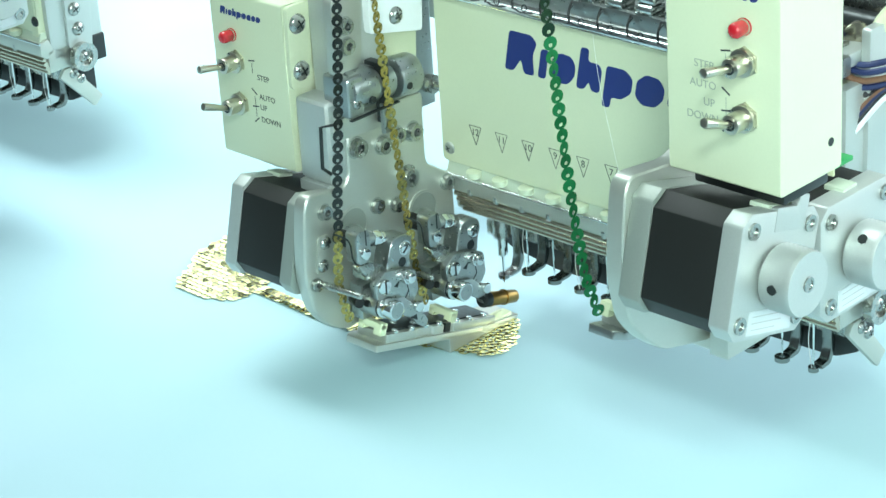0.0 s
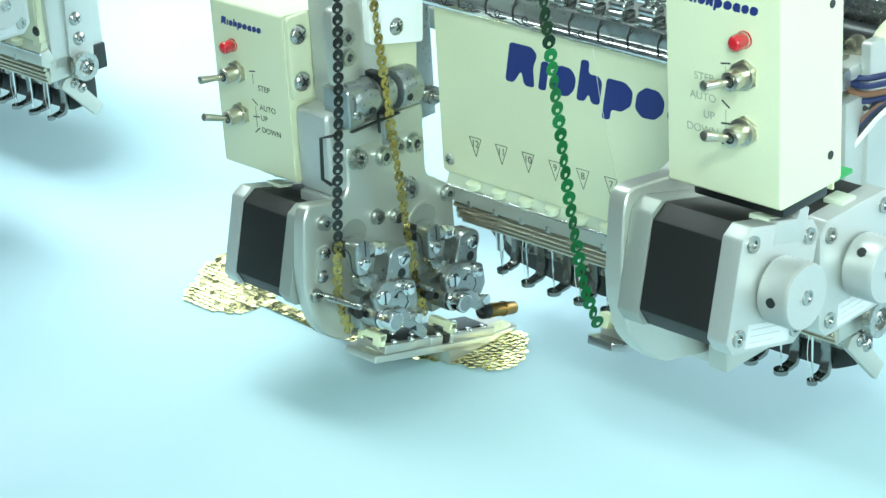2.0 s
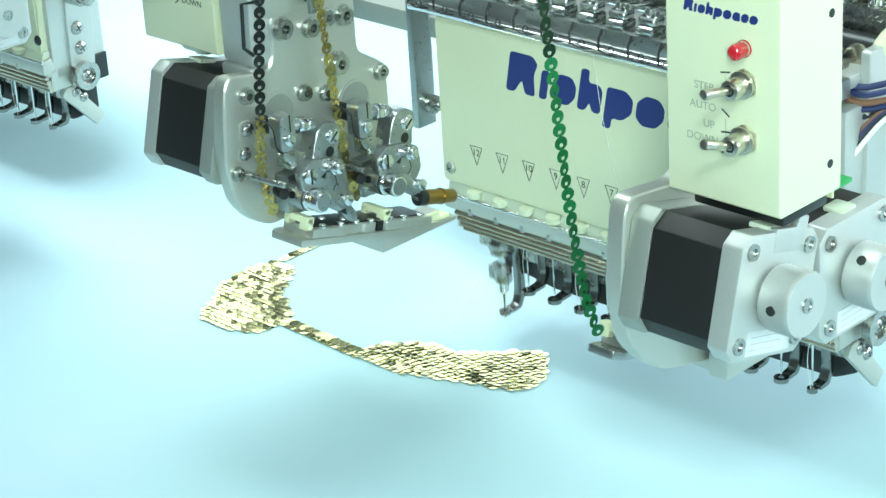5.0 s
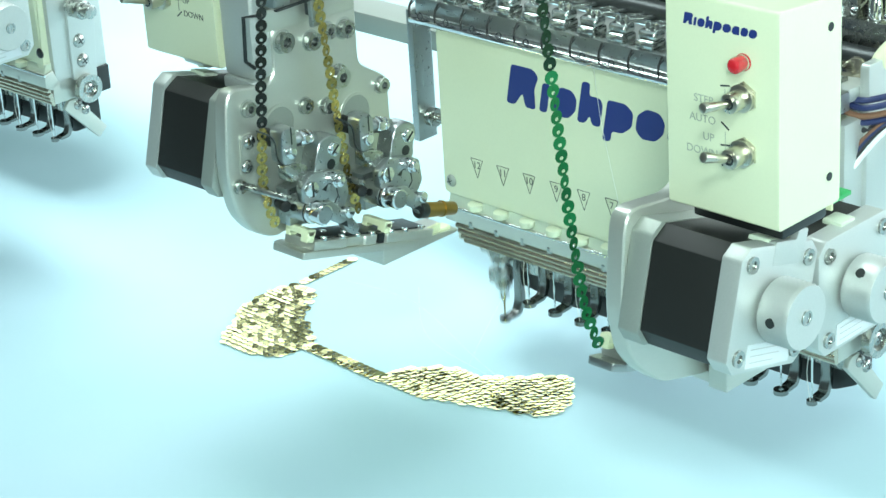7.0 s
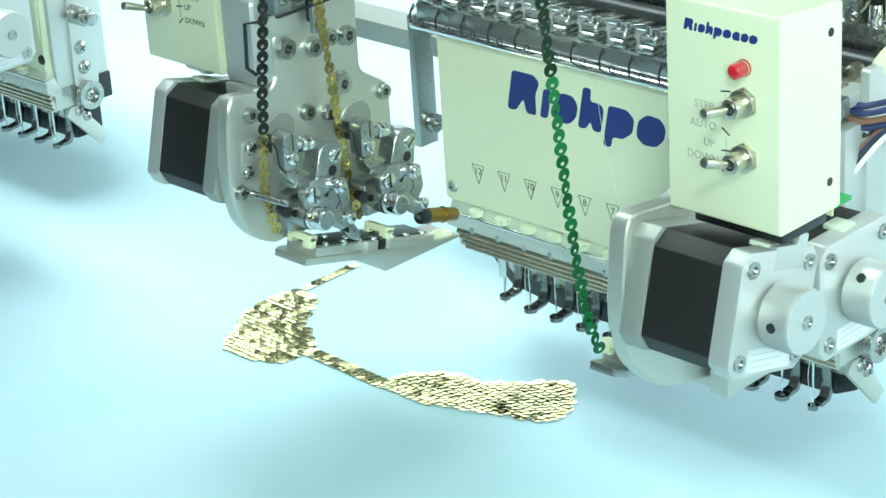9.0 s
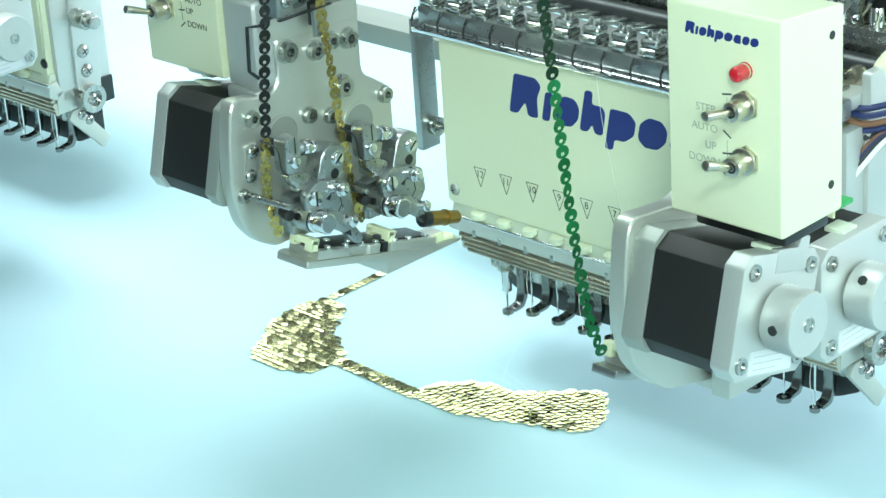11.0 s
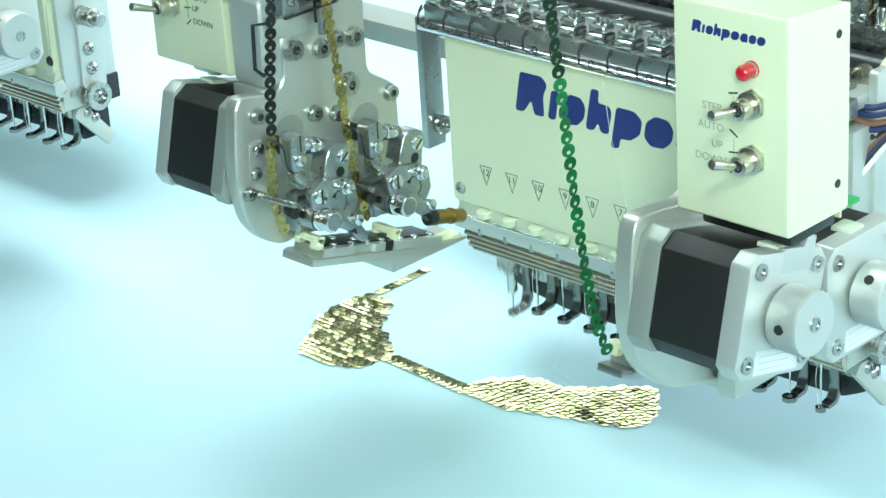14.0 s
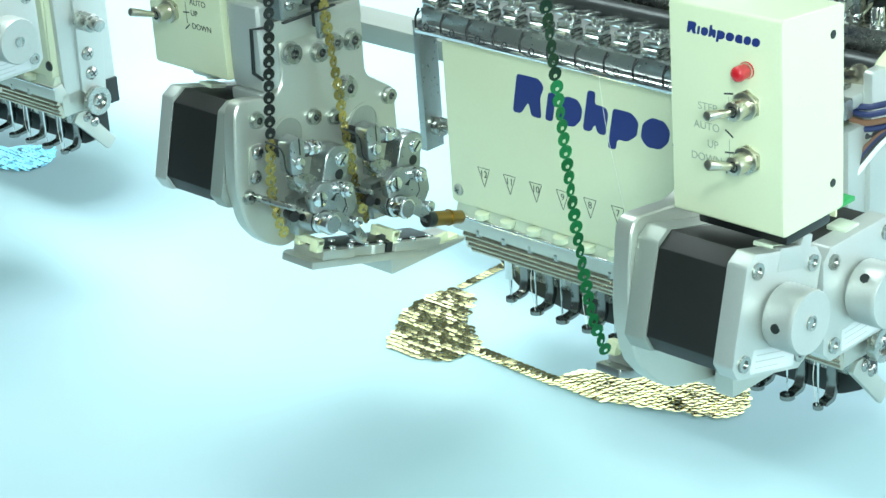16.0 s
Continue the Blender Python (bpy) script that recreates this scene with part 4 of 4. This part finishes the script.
def needle_unit():
    """The working needle bar with clamp, needle and presser foot; modelled in its lowest position."""
    u = thing("needle_bar", "steel needle bar with clamp, needle and presser foot", "needle bar")
    part("clamp_housing", join(slab(-9, -1.5, -5, 6, 34, 62, 1.2), slab(2, 8, 0, 8, 34, 60, 1), rod((0, 0, 33), (0, 0, 36.5), 6.2, seg=26, bevel=.6), rod((0, 0, 30.5), (0, 0, 32.4), 5.4, seg=26, bevel=.4)), STEEL, u)
    part("bar", rod((0, 0, 12), (0, 0, 62), 2.3, seg=18), CHROME, u)
    clamp = part("needle_clamp", join(rod((0, 0, 11), (0, 0, 20), 4.0, seg=22, bevel=.6), slab(-6.2, -2, -3, 3, 12, 18.5, .8)), STEEL, u)
    part("needle", rod((0, 0, 12), (0, 0, -1.5), .75, .3, 10), CHROME, u)
    part("presser_foot", join(prism(rounded([(8.6, 44), (12.2, 44), (11.2, 6), (8.5, 1.2), (2.2, .6), (2.2, 2.4), (7.2, 3), (8.8, 8)], 1.4), "x", -2.3, 2.3, .4), ring((0, 0, 1.7), "z", 1.3, 2.6, -.9, .9, 24)), FOOT, u)
    part("thread_hook", wire([(2, -4, 40), (9, -5, 41), (4, -6, 36)], .5), CHROME, u)
    return u, clamp


def clutter():
    """Cables and brackets behind the control box at the end of the head."""
    c = thing("cable_bundle", "blue, brown and black cables behind the control box", "cables")
    for i, (dz, mat) in enumerate(((0, CABLE_BLUE), (-3.4, CABLE_BROWN), (-6, CABLE_BLUE), (2.6, CABLE_BLUE), (-9, CABLE_BLACK))):
        part("cable", wire(glide([(150, 8 - i, 172 + dz), (166, 4 - i, 160 + dz), (180, 2, 154 + dz), (192, 4 + i, 156 + dz), (215, 14, 166 + dz)]), 1.25, 8), mat, c)
    for i, mat in enumerate((CABLE_BROWN, CABLE_BLUE, CABLE_BLACK, WHITE)):
        part("cable", wire(glide([(198 + i, 12, 152), (189 + 1.4 * i, 4, 146), (180 + 1.6 * i, 0, 134), (176 + 1.4 * i, -6, 124), (176 + i, -14, 108), (178, -24, 92)]), 1.0, 8), mat, c)
    w = thing("cable_sleeve", "white plastic cable sleeves beside the brackets", "cable sleeve")
    part("sleeve", wire(glide([(178, 14, 158), (186, 16, 172), (196, 20, 180), (214, 24, 184)]), 3.6, 14), NYLON, w)
    part("sleeve", wire(glide([(180, 12, 143), (190, 12, 147), (206, 16, 150)]), 3.6, 14), WHITE, w)
    part("sleeve", wire(glide([(166, 8, 146), (176, 6, 146), (186, 8, 150)]), 2.6, 12), WHITE, w)
    b = thing("head_bracket", "grey steel bracket with a round spacer", "bracket")
    part("disc", rod((176, 10, 163), (173, 22, 162), 6.2, seg=36, bevel=1), WORN, b, "dull bronze-coloured spacer disc")
    part("upright", slab(172, 180, 34, 44, 130, 262, 1.2), CREAM, b)
    part("upright", slab(182, 192, 40, 46, 130, 262, 1.2), STEEL, b)
    part("cross_bar", slab(150, 230, 30, 38, 128, 138, 1.2), ALU, b)
    part("gusset", slab(154, 164, 28, 34, 150, 262, 1), STEEL, b)
    for z in (182, 194):
        part("bolt", rod((183, 40, z), (183, 35, z), 3.0, seg=20, bevel=.5), DARK, b)
    part("post", slab(168, 173, 26, 31, 70, 128, 1), STEEL, b)
    part("post", slab(156, 164, 28, 33, 70, 128, 1), ALU_MATT, b)
    g = thing("circuit_board", "green circuit board edge behind the motors", "circuit board")
    part("board", slab(208, 224, -74, -62, 151, 152.6, .2), PCB, g)
    part("board_edge", slab(207, 225, -75, -74, 149.5, 153, .2), NYLON, g)


# ---- build ----
hall()
table()
fabric = cloth()
STRIP_L = [("black_sequin_strip", [(0, -118, 262), (0, -123.6, 200), (0, -128, 165), (0, -129.5, 147), (0, -131.6, 127), (0, -129.5, 112), (0, -126, 103)], (GOLDSTRIP_SHADED, GOLDSTRIP), 146, "hanging strip of gold sequins, painted black above for a dark reflection"),
           ("gold_sequin_strip", [(0, -102, 262), (0, -96, 193), (0, -92, 155), (0, -90.4, 138), (0, -87, 112), (0, -83, 97)], (GOLDSTRIP, GOLDSTRIP), 0, "hanging strip of gold sequins")]
STRIP_R = [("green_sequin_strip", [(0, -153, 262), (0, -149, 236), (0, -143, 185), (0, -139.3, 155), (0, -134, 123), (0, -130, 110), (0, -125, 99)], (GREENSEQ_SHADED, GREENSEQ), 206, "hanging strip of green sequins")]
dev_left, _ = sequin_device("sequin_device", "aluminium twin sequin feeder with cream control box beside needle twelve", False, False, STRIP_L)
face_fittings(dev_left, -29.7, -1, -48.2, False)
dev_right, _ = sequin_device("sequin_device", "aluminium twin sequin feeder with hand knobs, raised beside needle one", True, True, STRIP_R)
face_fittings(dev_right, 194.65, 1, 213.2, True)
head_main = head()
copy_thing(head_main, pose(-0.490, 0, 0))
copy_thing(dev_right, pose(-0.490, 0, 0))
needle, needle_clamp = needle_unit()
clutter()


def motions():
    low, high = pose(-0.0039, 0.0379, -0.0715), pose(0, 0, 0)

    def lift(out, up):
        return pose(-0.0039 * (1 - out), 0.0379 * (1 - out), -0.0715 * (1 - up))
    # swings out first, then up
    walk(dev_left, [(0, low), (2.1, low), (2.2, low), (2.3, lift(0.29, 0.09)), (2.4, lift(0.67, 0.31)), (2.5, lift(0.91, 0.57)), (2.6, high), (2.7, high), (16, high)])
    # cloth frame: offset from where it stands at 12.5 s, in millimetres
    rows = [(0, -52.6, 2.0), (0.2, -50, 2.1), (0.5, -47.6, 2.3), (2.0, -47.4, 2.3), (3.2, -47.2, 2.2), (3.5, -45.4, 2.4), (4.0, -45.3, 2.5), (4.3, -43, 2), (5.3, -28, -2), (6.2, -16, -3.8), (6.5, -15.7, -3.6),
            (7.0, -16.4, -3.4), (9.0, -16.3, -3.4), (9.6, -14, -3.4), (10.8, -3, -1), (11.5, 0.2, 0.1), (12.0, 0.9, 0.5), (12.5, 0.1, 0), (13, 2.4, 2.2), (13.5, 5.9, 6.8), (14, 11.8, 13.4), (14.5, 19.8, 21.8), (15, 31.2, 34.0), (15.5, 37.4, 40.4), (16, 38.7, 43.2)]
    walk(fabric, [(t, pose(x * MM, y * MM, 0)) for t, x, y in rows])
    # stroke of the needle bar: 1 is down
    beat = [(0, .3), (.15, 0), (.3, .1), (.5, 1), (.7, .1), (.9, 0), (3.1, 0), (3.2, .7), (3.3, 1), (3.4, .95), (3.5, .45), (3.6, 0), (3.7, 0), (3.8, .65), (3.9, 1), (4.0, .92), (4.1, .4), (4.2, 0), (4.4, .5), (4.6, 1), (4.8, .1), (5.0, .6),
            (5.2, 1), (5.4, .1), (5.6, .6), (5.8, 1), (6.0, .1), (6.2, .3), (6.3, 0), (6.4, .45), (6.5, .85), (6.6, .25), (6.7, 1), (6.8, 0), (6.9, .85), (7.0, .5), (7.15, 0), (7.5, 0), (9.2, 0), (9.5, 0), (9.7, .9), (9.9, .1), (10.2, .9), (10.4, .1),
            (10.7, .95), (10.9, .1), (11.2, .8), (11.3, 1), (11.4, .96), (11.5, .55), (11.6, 0), (11.7, .1), (11.8, .65), (11.9, 1), (12.0, .97), (12.1, .45), (12.2, 0), (12.3, .1), (12.4, .65), (12.5, .97), (12.6, .97), (12.7, .5), (12.8, 0), (12.9, .05),
            (13.0, .95), (13.1, .5), (13.2, .03), (13.3, .8), (13.4, .1), (13.5, .5), (13.6, .25), (13.7, .9), (13.8, .05), (13.9, .9), (14.0, .25), (14.1, .1), (14.2, .6), (14.3, 1), (14.4, .2), (14.5, .7), (14.6, .97), (14.7, .3), (14.8, .3), (14.9, .9), (15.0, .15), (15.1, .1), (15.2, .8), (15.3, .6), (15.4, .05), (15.5, .97), (15.6, .95), (15.7, .9), (15.8, 0), (15.9, 0), (16, 0)]
    walk(needle, [(t, pose(0, 0, 0.027 * (1 - k))) for t, k in beat])
    # the clamp slides up into the case with the bar
    walk(needle_clamp, [(t, pose(0, 0, 0.014 * (1 - k))) for t, k in beat])


motions()
